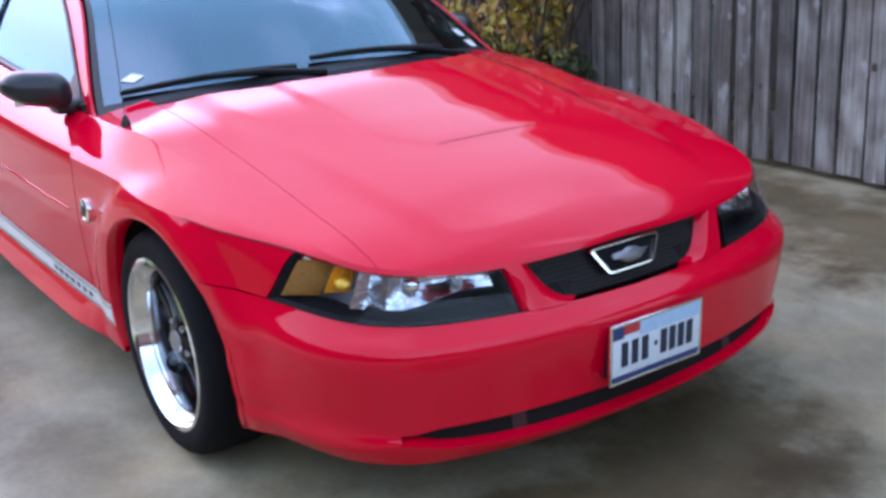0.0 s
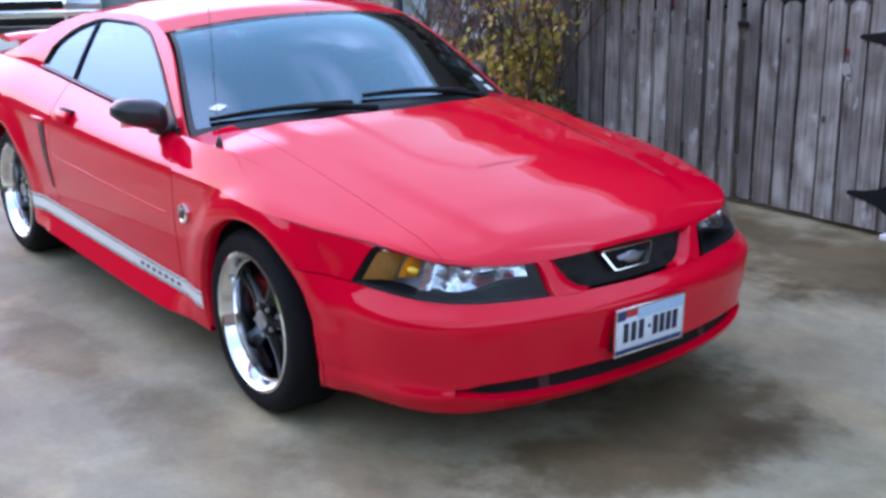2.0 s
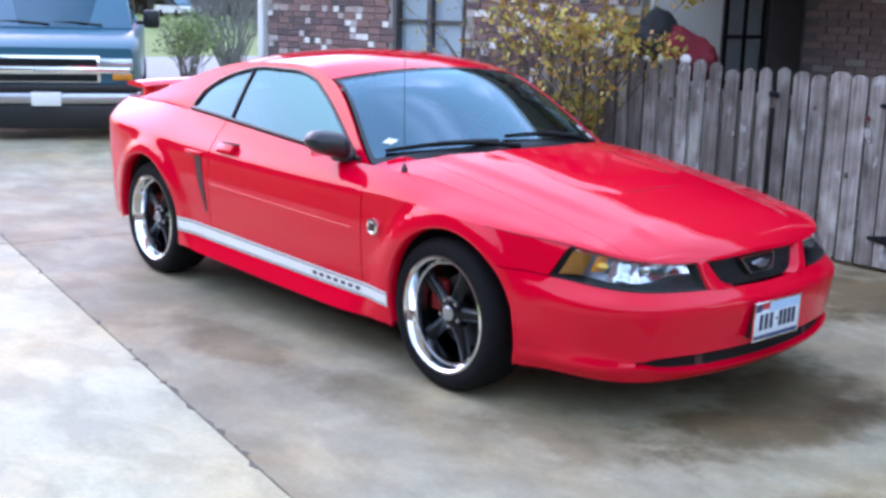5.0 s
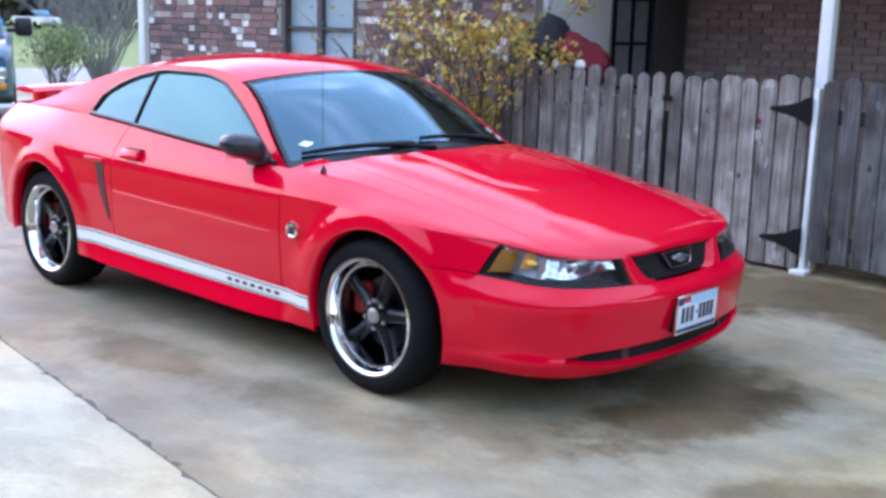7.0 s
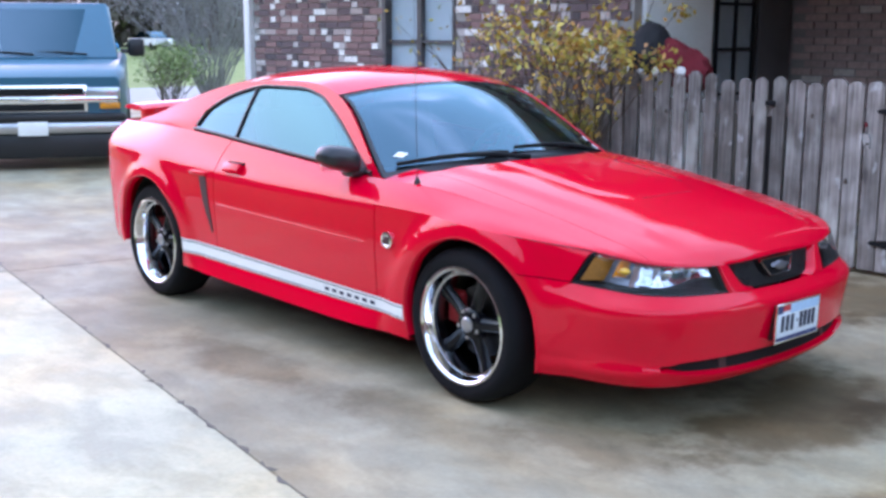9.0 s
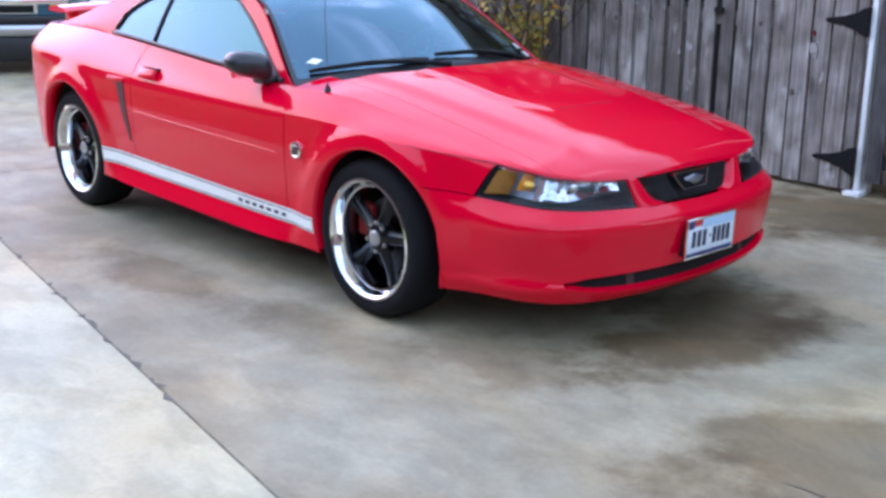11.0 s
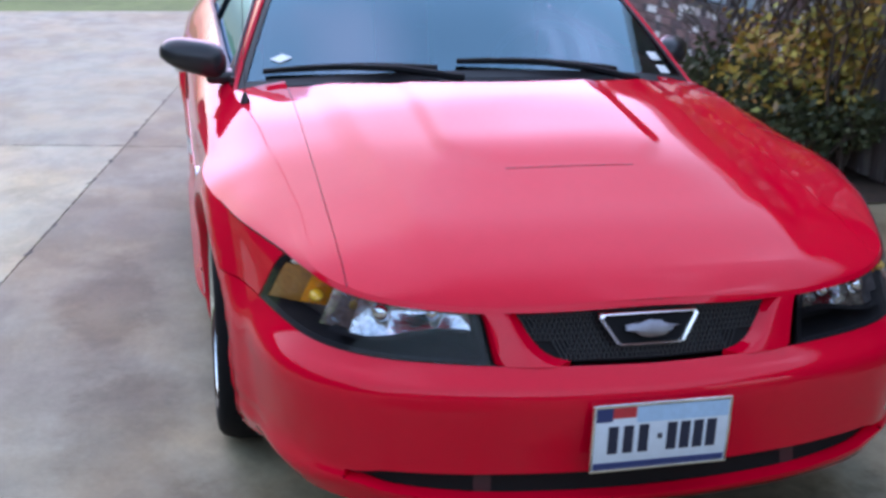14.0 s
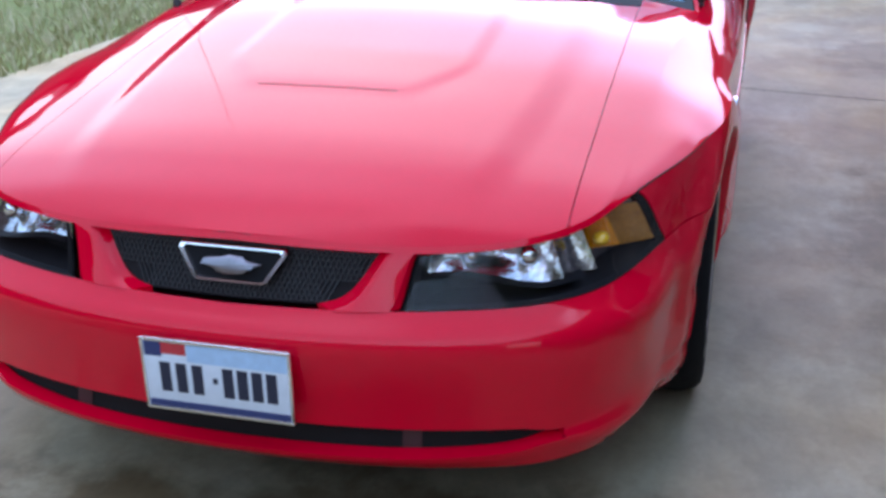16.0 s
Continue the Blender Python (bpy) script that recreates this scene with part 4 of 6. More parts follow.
for side in (-1, 1):
    q = grid(lambda v, b: wall(GRILLE_HALF(b) * (1 - v) + (lamp_in(b) - 0.003) * v, 4 + b, 0.005 * math.sin(math.pi * v) * (1 - b) - 0.026 * (1 - smooth(0.0, 0.34, v)) ** 2 - 0.012 * smooth(0.86, 1.0, v)), [k / 16 for k in range(17)], [k / 12 for k in range(13)])
    q = tidy(mirrored(q) if side > 0 else q, INNER)
    part("grille_surround", skirt(q, 0.03), RED, car)


def emblem_pts(scale, dx):
    c = [(-0.110, 0.031), (0.110, 0.031), (0.115, 0.023), (0.078, -0.031), (0.068, -0.034), (-0.068, -0.034), (-0.078, -0.031), (-0.115, 0.023)]
    e = wall(0.0, 4.55, -0.012 + dx)
    return [Vector((e.x - 0.36 * (b * scale) - 0.25 * (a * scale) ** 2, a * scale, e.z - 0.002 + b * scale)) for a, b in c]


bm = bmesh.new()
o0, o1, i1, i0 = emblem_pts(1.0, 0.0), emblem_pts(0.985, 0.010), emblem_pts(0.90, 0.010), emblem_pts(0.88, 0.0)
loops = [[bm.verts.new(p) for p in L] for L in (o0, o1, i1, i0)]
for A, B in zip(loops, loops[1:]):
    for k in range(8):
        bm.faces.new((A[k], A[(k + 1) % 8], B[(k + 1) % 8], B[k]))
emblem = part("emblem", tidy(bm, INNER), CHROME, car, "chrome grille emblem frame")
bm = bmesh.new()
bm.faces.new([bm.verts.new(p) for p in emblem_pts(0.9, 0.001)])
part("emblem_back", tidy(bm, INNER), LAMPBLACK, emblem)
bm = bmesh.new()
e = wall(0.0, 4.55, -0.002)
bmesh.ops.create_icosphere(bm, subdivisions=3, radius=1.0)
for q in bm.verts:
    k = 1 + 0.45 * noise.noise(Vector((q.co.y * 2.1, 3.0, q.co.z * 1.7)))
    q.co = Vector((e.x + 0.004 + 0.006 * q.co.x - 0.36 * 0.020 * k * q.co.z, 0.056 * k * q.co.y, e.z + (0.007 + 0.012 * (1 - abs(q.co.y))) * k * q.co.z))
part("emblem_shape", bm, BADGEGREY, emblem)

# number plate: plain bars for what is written
PX, PZ = 1.000, 0.398
plate_m = Matrix.Translation((PX, 0, PZ)) @ Matrix.Rotation(radians(2), 4, "Y")


def plate_box(a0, a1, b0, b1, d0, d1, bevel=0.0):
    return box(bmesh.new(), (d0, a0, b0), (d1, a1, b1), bevel, plate_m)


plate = part("number_plate", plate_box(-0.1525, 0.1525, -0.076, 0.076, -0.006, 0.002, 0.002), PLATE, car, "pale blue and white number plate")
bm = bmesh.new()
for a0, a1, b0, b1 in ((-0.156, 0.156, 0.072, 0.079), (-0.156, 0.156, -0.079, -0.072), (-0.156, -0.150, -0.072, 0.072), (0.150, 0.156, -0.072, 0.072)):
    box(bm, (-0.006, a0, b0), (0.0045, a1, b1), 0.0015, plate_m)
part("plate_frame", bm, CHROME, plate)
for k, a in enumerate((-0.108, -0.074, -0.040, 0.024, 0.054, 0.084, 0.114)):
    part("character_bar", plate_box(a - 0.011, a + 0.011, -0.036, 0.028, 0.002, 0.0032), INK, plate)
part("plate_mark", plate_box(-0.008, 0.002, -0.008, 0.004, 0.002, 0.0032), INK, plate)
part("plate_corner", plate_box(-0.148, -0.112, 0.040, 0.071, 0.002, 0.0032), PLATEBLUE, plate)
part("plate_corner", plate_box(-0.112, -0.060, 0.047, 0.071, 0.002, 0.0032), PLATERED, plate)
part("plate_band", plate_box(-0.148, 0.148, -0.071, -0.057, 0.002, 0.0032), PLATEBLUE, plate)
part("plate_sky", plate_box(-0.058, 0.148, 0.034, 0.071, 0.002, 0.0030), PLATESKY, plate, "pale blue upper field")
part("plate_holder", plate_box(-0.14, 0.14, -0.07, 0.07, -0.05, -0.006), BLACK, plate)

# ---- cabin ----
RAIL = curve_of([(-2.95, 0.985), (-2.75, 1.03), (-2.45, 1.125), (-2.2, 1.200), (-1.95, 1.246), (-1.55, 1.262), (-1.32, 1.244), (-1.17, 1.205), (-0.62, 0.852)])
GLASS_TOP = curve_of([(-2.25, 0.990), (-2.215, 1.055), (-2.12, 1.128), (-1.96, 1.190), (-1.75, 1.226), (-1.5, 1.226), (-1.3, 1.196), (-1.16, 1.135), (-0.70, 0.862)])


def belt(x):
    return Z_ROWS[6](s_at(x))


def side_y(x, z):
    h = max(0.0, z - belt(x))
    return -(abs(wall(s_at(x), 6).y) - 0.004 - 0.48 * h - 0.30 * h * h)


def cabin(x, z, out=0.0):
    return Vector((x, side_y(x, z) - out, z + 0.5 * out))


def flipboth(name, bm, material, label="", away=(-1.6, 0, 0.8), sk=0.0):
    tidy(bm, away)
    m = mirrored(bm)
    if sk:
        skirt(bm, sk)
        skirt(m, sk)
    part(name, m, material, car, label)
    return part(name, bm, material, car, label)


xs = frange(-0.705, -2.245, 0.035)
gl = grid(lambda x, v: cabin(x, (belt(x) + 0.012) * (1 - v) + GLASS_TOP(x) * v, -0.006), xs, [k / 8 for k in range(9)])
side_pane = flipboth("side_window", gl, SIDEGLASS, "dark tinted side window")
xs2 = frange(-0.62, -2.93, 0.03)
fr = grid(lambda x, v: cabin(x, (max(GLASS_TOP(x) + 0.006, belt(x) - 0.02) if -2.25 < x < -0.70 else belt(x) - 0.03) * (1 - v) + max(RAIL(x), belt(x) - 0.005) * v), xs2, [0, 0.25, 0.5, 0.75, 1])
flipboth("roof_pillar", fr, RED, "red pillars and roof rail", sk=0.012)
# dark seals round the side windows
bm = bmesh.new()
tube(bm, [cabin(x, GLASS_TOP(x) + 0.002, 0.001) for x in frange(-0.70, -2.245, 0.04)], 0.008, 0.008, 6)
tube(bm, [cabin(x, belt(x) + 0.012, 0.003) for x in frange(-0.705, -2.25, 0.06)], 0.010, 0.010, 6)
flipboth("window_seal", bm, BLACK, "black window seal")
bm = bmesh.new()
tube(bm, [cabin(-1.84, z, 0.0) for z in (belt(-1.84) + 0.012, 1.05, 1.13, GLASS_TOP(-1.84))], 0.007, 0.006, 6)
flipboth("window_post", bm, BLACK)


def roof(x, v):
    z = RAIL(x)
    y = side_y(x, z)
    return Vector((x + 0.085 * smooth(-1.6, -1.17, x) * (1 - v * v), y * -v, z + (0.052 + 0.012 * smooth(-1.2, -1.7, x)) * (1 - abs(v) ** 2.2)))


VS = [k / 16 for k in range(-16, 17)]
bm = grid(roof, frange(-1.17, -2.30, 0.05), VS)
tidy(bm, (-1.6, 0, 0.6))
part("roof", bm, RED, car)
bm = grid(lambda x, v: roof(x, v * 0.86) - Vector((0, 0, 0.004)), frange(-2.30, -2.88, 0.05), VS)
part("rear_window", tidy(bm, (-2, 0, 0.5)), SIDEGLASS, car)
for sg in (-1, 1):
    bm = grid(lambda x, v: roof(x, sg * (0.86 + 0.14 * v)), frange(-2.30, -2.94, 0.05), [0, 0.5, 1])
    part("rear_pillar", tidy(bm, (-2, 0, 0.5)), RED, car)


def screen(h, v):
    x = -0.64 + (-1.165 + 0.64) * h
    z = RAIL(x)
    y = side_y(x, z) + 0.022
    return Vector((x + (0.21 + (0.085 - 0.21) * h) * (1 - v * v) + 0.012, y * -v, z + (0.062 - 0.010 * h) * (1 - v * v) - 0.004))


bm = grid(screen, [k / 14 for k in range(15)], VS)
wind = part("windscreen", tidy(bm, (-1.6, 0, 0.5)), WINDOW, car, "blue-tinted windscreen, the sky's blue put into its gloss")
bm = merge(grid(lambda h, v: screen(h, 0.985 + 0.025 * v) + Vector((0.003, 0, 0.003)), [k / 14 for k in range(15)], [0, 1]),
           grid(lambda h, v: screen(h, -0.985 - 0.025 * v) + Vector((0.003, 0, 0.003)), [k / 14 for k in range(15)], [0, 1]),
           grid(lambda h, v: screen(0.985 + 0.02 * h, v) + Vector((0.003, 0, 0.003)), [0, 1], VS))
bm = merge(bm, grid(lambda h, v: screen(h, v) + Vector((0.003, 0, 0.003)), [-0.02, 0.02, 0.055], VS))
part("screen_seal", tidy(bm, (-1.6, 0, 0.5)), BLACK, wind)
bm = grid(lambda u, v: (screen(0.0, v) + Vector((0, 0, 0.004))).lerp(Vector((-0.36 + 0.07 * 0.9 * (1 - v * v) + 0.02 - 0.15 * v * v, v * 0.77, top(s_at(-0.40 - 0.15 * v * v), v * 0.77).z - 0.016)), u), [0, 0.3, 0.6, 1], VS)
cowl = part("cowl", tidy(bm, (-1, 0, 0)), LAMPBLACK, car, "black plastic scuttle below the windscreen")
for base_y, tip_y in ((-0.10, -0.66), (0.52, -0.06)):
    bm = bmesh.new()
    p0 = screen(0.0, base_y / 0.78) + Vector((0.05, 0, 0.012))
    p1 = screen(0.075, (base_y * 0.35 + tip_y * 0.65) / 0.76) + Vector((0.02, 0, 0.035))
    tube(bm, [p0, p0.lerp(p1, 0.5) + Vector((0, 0, 0.004)), p1 + Vector((-0.008, 0, -0.012))], 0.013, 0.010, 6)
    wiper = part("wiper", bm, LAMPBLACK, car)
    bm = bmesh.new()
    tube(bm, [screen(0.05 + 0.05 * k / 6, (base_y + (tip_y - base_y) * (0.12 + 0.95 * k / 6)) / 0.76) + Vector((0.010, 0, 0.012 + 0.008 * math.sin(math.pi * k / 6))) for k in range(7)], 0.014, 0.009, 6)
    part("wiper_blade", bm, LAMPBLACK, wiper)
bm = grid(lambda a, b: screen(0.20 + 0.015 * (a + b), -0.86 + 0.024 * (a - b)) + Vector((0.003, 0, 0.003)), [-1, 0, 1], [-1, 0, 1])
part("windscreen_sticker", tidy(bm, (-1.6, 0, 0.5)), WHITE, wind, "small pale diamond sticker in the corner")
for h0 in (0.10, 0.20):
    bm = grid(lambda a, b: screen(h0 + 0.03 * a, 0.90 + 0.030 * b) + Vector((0.003, 0, 0.003)), [-1, 1], [-1, 0, 1])
    part("windscreen_sticker", tidy(bm, (-1.6, 0, 0.5)), WHITE, wind)

# radio aerial
a0 = Vector((-0.41, -0.765, 0.872))
bm = bmesh.new()
lathe([(0.0, 0.022), (0.006, 0.020), (0.009, 0.008), (0.014, 0.0), (0.014, -0.02)], 14, "z", bm)
bmesh.ops.translate(bm, vec=a0, verts=bm.verts)
aerial = part("aerial_base", bm, BLACK, car)
bm = tube(bmesh.new(), [a0 + Vector((0, 0, 0.02)), a0 + Vector((-0.01, 0, 0.42)), a0 + Vector((-0.02, 0.0, 0.80))], 0.0014, 0.0010, 6)
part("aerial_rod", bm, BLACK, aerial)

# door mirrors
for side in (-1, 1):
    bm = bmesh.new()
    bmesh.ops.create_uvsphere(bm, u_segments=28, v_segments=16, radius=1.0)
    for v in bm.verts:
        x, y, z = v.co
        sx = 0.085 if x > 0 else 0.035
        z2 = z * (0.052 * (1 + 0.38 * side * -y) if z < 0 else 0.070) * (1 + 0.12 * y)
        v.co = Vector((math.copysign(abs(x) ** 0.75, x) * sx, math.copysign(abs(y) ** 0.65, y) * 0.125, math.copysign(abs(z) ** 0.8, z) * abs(z2 / max(1e-6, abs(z))) if abs(z) > 1e-6 else 0))
    bmesh.ops.transform(bm, matrix=Matrix.Translation((-0.80, -0.905, 0.940) if side < 0 else (-0.93, 0.815, 0.930)) @ Matrix.Rotation(radians(-8 if side < 0 else 58), 4, "Z") @ Matrix.Diagonal((*((1.0, 0.86, 0.92) if side < 0 else (0.85, 0.85, 0.85)), 1)), verts=bm.verts)
    if side < 0:
        for v in bm.verts:
            v.co.z += 0.16 * (-0.905 - v.co.y)
    mirror = part("door_mirror", bm, SATIN, car, "black door mirror housing" if side < 0 else "black door mirror folded in")
    bm = bmesh.new()
    box(bm, (-0.83, side * 0.76, 0.862), (-0.74, side * 0.87, 0.905) if side < 0 else (-0.76, 0.80, 0.905), 0.018)
    part("mirror_arm", bm, SATIN, mirror)
    if side < 0:
        bm = boxed((-0.841, -0.81, 0.890), (-0.836, -0.965, 0.965), 0.002)
        part("mirror_glass", bm, CHROME, mirror)
    q = grid(lambda x, v: cabin(x, (belt(x) + 0.010) * (1 - v) + max(GLASS_TOP(x), belt(x) + 0.012) * v, 0.003), frange(-0.69, -0.885, 0.02), [0, 0.25, 0.5, 0.75, 1])
    if side > 0:
        q = mirrored(q)
    part("mirror_patch", tidy(q, (-0.7, 0, 0.8)), BLACK, mirror)

# rear wing
def foil(x0, x1, y, z, th):
    prof = [(0, 0), (0.15, 0.6), (0.45, 1.0), (0.8, 0.75), (1, 0.15), (0.8, -0.1), (0.4, -0.3), (0.1, -0.25)]
    return [Vector((x0 + (x1 - x0) * a, y, z + th * b)) for a, b in prof]


bm = bmesh.new()
loops = []
for y in frange(-0.71, 0.71, 0.1):
    k = abs(y) / 0.71
    loops.append([bm.verts.new(p) for p in foil(-3.04 + 0.03 * k, -3.30 + 0.05 * k, y, 1.056 - 0.012 * k**4, 0.030)])
for A, B in zip(loops, loops[1:]):
    for k in range(8):
        bm.faces.new((A[k], A[(k + 1) % 8], B[(k + 1) % 8], B[k]))
bm.faces.new(loops[0])
bm.faces.new(loops[-1][::-1])
wing = part("rear_spoiler", tidy(bm, (-3.35, 0, 1.06)), RED, car)
for side in (-1, 1):
    bm = bmesh.new()
    box(bm, (-3.25, side * 0.50, 0.94), (-3.07, side * 0.61, 1.058), 0.022)
    part("spoiler_foot", bm, RED, wing)
    q = panel(s_at(-3.36), s_at(-3.36) + 0.40, 4.3, 5.6, 0.05, 3, 0.006)
    q = tidy(mirrored(q) if side > 0 else q, INNER)
    part("tail_lamp", skirt(q, 0.02), CALIPER, car, "red tail lamp")

# rolled lips of the wheel arches
def on_wall(x, z, out=0.0):
    s, lo, hi = s_at(x), 0.0, 6.0
    for _ in range(24):
        mid = 0.5 * (lo + hi)
        lo, hi = (mid, hi) if wall(s, mid).z < z else (lo, mid)
    return wall(s, lo, out)


for cx, cz, rad in ARCHES:
    pts = []
    for k in range(49):
        w = radians(-22 + 224 * k / 48)
        x, z = cx + rad * math.cos(w), cz + rad * math.sin(w)
        if z > Z_ROWS[0](s_at(x)) + 0.005:
            q = on_wall(x, z, 0.0)
            pts.append(Vector((x, q.y, z)))
    lip = bmesh.new()
    loops = []
    for i, c in enumerate(pts):
        d = Vector((c.x - cx, 0, c.z - cz)).normalized()
        ring = [c + d * 0.016 + Vector((0, 0.0005, 0)), c + d * 0.008 + Vector((0, -0.0015, 0)), c + Vector((0, -0.0015, 0)), c - d * 0.005 + Vector((0, 0.002, 0)), c - d * 0.005 + Vector((0, 0.05, 0))]
        loops.append([lip.verts.new(q) for q in ring])
    for A, B in zip(loops, loops[1:]):
        for k in range(4):
            lip.faces.new((A[k], B[k], B[k + 1], A[k + 1]))
    both("arch_lip", tidy(lip, (cx, 0, cz)), RED, angle=60)

# underside, wheel wells, cabin inside
bm = bmesh.new()
box(bm, (-3.45, -0.55, 0.20), (0.70, 0.55, 0.30), 0.03)
part("underbody", bm, DARK, car)
for cx, cz, rad in ARCHES:
    for side in (-1, 1):
        bm = bmesh.new()
        n = 28
        prev = None
        for k in range(n + 1):
            w = math.pi * (-0.10 + 1.20 * k / n)
            p = [bm.verts.new((cx + (rad + 0.012) * math.cos(w), side * y, cz + (rad + 0.012) * math.sin(w))) for y in (0.845, 0.75, 0.56)]
            c = bm.verts.new((cx, side * 0.56, cz))
            if prev:
                bm.faces.new((prev[0], prev[1], p[1], p[0]))
                bm.faces.new((prev[1], prev[2], p[2], p[1]))
                bm.faces.new((prev[2], prev[3], c, p[2]))
            prev = p + [c]
        part("wheel_well", bm, DARK, car)
bm = bmesh.new()
box(bm, (-1.02, -0.68, 0.70), (-0.62, 0.68, 0.86), 0.05)
dash = part("dashboard", bm, CLOTH, car)
bm = bmesh.new()
box(bm, (-2.75, -0.70, 0.30), (-0.45, 0.70, 0.45), 0.03)
part("cabin_floor", bm, CLOTH, car)
bm = bmesh.new()
R, r = 0.185, 0.016
tor = grid(lambda u, v: Vector(((R + r * math.cos(v)) * math.cos(u), (R + r * math.cos(v)) * math.sin(u), r * math.sin(v))), [2 * math.pi * k / 36 for k in range(37)], [2 * math.pi * k / 8 for k in range(9)], bm)
box(bm, (-0.17, -0.02, -0.01), (0.17, 0.02, 0.012), 0.005)
box(bm, (-0.06, -0.06, -0.02), (0.05, 0.06, 0.025), 0.02)
bmesh.ops.transform(bm, matrix=Matrix.Translation((-1.06, 0.36, 0.86)) @ Matrix.Rotation(radians(-64), 4, "Y"), verts=bm.verts)
part("steering_wheel", tidy(bm), plain("grey_leather", (0.16, 0.16, 0.17), rough=0.5), car)
for side in (-1, 1):
    bm = bmesh.new()
    box(bm, (-1.75, side * 0.36 - 0.25, 0.45), (-1.25, side * 0.36 + 0.25, 0.62), 0.06)
    seat = part("seat", bm, CLOTH, car)
    bm = bmesh.new()
    box(bm, (-0.10, -0.24, 0), (0.06, 0.24, 0.58), 0.06, Matrix.Translation((-1.75, side * 0.36, 0.55)) @ Matrix.Rotation(radians(-18), 4, "Y"))
    part("seat_back", bm, CLOTH, seat)
    bm = bmesh.new()
    box(bm, (-0.05, -0.13, 0), (0.05, 0.13, 0.16), 0.045, Matrix.Translation((-1.94, side * 0.36, 1.06)))
    part("headrest", bm, CLOTH, seat)


# ---- wheels ----
def build_wheel(side, x):
    """A wheel whose outer face looks along side * y."""
    def turned(bm):
        m = Matrix.Translation((x, side * (0.895 if x > -1 else 0.905), 0.325)) @ Matrix.Diagonal((1, 1 if side > 0 else -1, 1, 1))
        bmesh.ops.transform(bm, matrix=m, verts=bm.verts)
        bmesh.ops.recalc_face_normals(bm, faces=bm.faces)
        return bm
    # depth counts inwards from the sidewall
    tyre = turned(lathe([(0.243, -0.016), (0.252, -0.004), (0.275, 0.0), (0.297, -0.004), (0.312, -0.016), (0.320, -0.035), (0.325, -0.06), (0.325, -0.18), (0.318, -0.215), (0.30, -0.238), (0.26, -0.245), (0.236, -0.235)], 72))
    t = part("wheel", tyre, RUBBER, car, "wide black tyre on a polished deep-dish wheel")
    part("rim_lip", turned(lathe([(0.247, -0.012), (0.247, -0.004), (0.238, -0.001), (0.231, -0.006), (0.228, -0.013), (0.222, -0.03), (0.215, -0.05)], 72)), CHROME, t, "polished rim lip")
    part("rim_barrel", turned(lathe([(0.215, -0.05), (0.205, -0.075), (0.203, -0.16), (0.20, -0.21)], 72)), plain("dark_chrome", (0.25, 0.26, 0.28), rough=0.16, metal=1.0) if "dark_chrome" not in MATS else MATS["dark_chrome"], t)
    part("rim_step", turned(lathe([(0.215, -0.049), (0.2145, -0.045), (0.209, -0.047), (0.207, -0.055)], 72)), CHROME, t)
    for k in range(5):
        bm = bmesh.new()
        def spoke(u, v):
            r = 0.045 + 0.168 * u
            w = 0.030 + 0.004 * u + 0.020 * max(0, u - 0.75) + 0.012 * max(0, 0.3 - u)
            dish = -0.052 - 0.020 * (1 - u) * u * 2 - 0.012 * u
            edge = abs(v) ** 3
            return Vector((w * v, dish - 0.022 * edge, r))
        grid(spoke, [i / 8 for i in range(9)], [-1, -0.8, -0.4, 0, 0.4, 0.8, 1], bm)
        tidy(bm)
        if sum(f.normal.y for f in bm.faces) < 0:
            bmesh.ops.reverse_faces(bm, faces=bm.faces)
        skirt(bm, 0.03)
        bmesh.ops.rotate(bm, cent=(0, 0, 0), matrix=Matrix.Rotation(radians(72 * k + 14), 3, "Y"), verts=bm.verts)
        part("spoke", turned(bm), GLOSSBLACK, t, "gloss black spoke")
    part("hub", turned(lathe([(0.0, -0.046), (0.05, -0.048), (0.068, -0.060), (0.072, -0.10)], 32)), GLOSSBLACK, t)
    part("hub_cap", turned(lathe([(0.0, -0.036), (0.024, -0.037), (0.031, -0.041), (0.033, -0.05)], 32)), STEEL, t, "metal centre cap")
    for k in range(5):
        w = radians(72 * k + 50)
        bm = lathe([(0.0, -0.048), (0.009, -0.049), (0.011, -0.065)], 10)
        bmesh.ops.translate(bm, vec=(0.056 * math.cos(w), 0, 0.056 * math.sin(w)), verts=bm.verts)
        part("lug_nut", turned(bm), STEEL, t)
    part("brake_disc", turned(lathe([(0.06, -0.125), (0.150, -0.125), (0.152, -0.150), (0.06, -0.15)], 48)), DISC, t)
    bm = bmesh.new()
    box(bm, (-0.185, -0.155, -0.03), (-0.085, -0.105, 0.11), 0.015)
    part("brake_caliper", turned(bm), CALIPER, t, "red brake caliper")
    return t


for wx in (0.0, -2.573):
    for side in (-1, 1):
        build_wheel(side, wx)


# ---- ground and driveway ----
def joint_y(x):
    return -1.872 - 0.154 * x


ground = grid(lambda u, v: Vector((u, v, -0.035)), frange(-250, 150, 40), frange(-180, 180, 40))
solo("ground", tidy(ground, (0, 0, -5)), GRASS, "dry green lawn reaching to the horizon", "ground", kind="structure")
drive = thing("driveway", "stained concrete driveway of large cast slabs", "driveway", kind="structure")


def slab(outline, material, label=""):
    bm = slab_of(bmesh.new(), outline, -0.12, 0.0)
    es = [e for e in bm.edges if all(v.co.z > -0.01 for v in e.verts)]
    bmesh.ops.bevel(bm, geom=es, offset=0.0028, segments=2, affect="EDGES")
    return part("concrete_slab", bm, material, drive, label)


G = 0.0012


def cross_x(y):
    """The joint across the drive."""
    return -3.58 + 0.17 * y


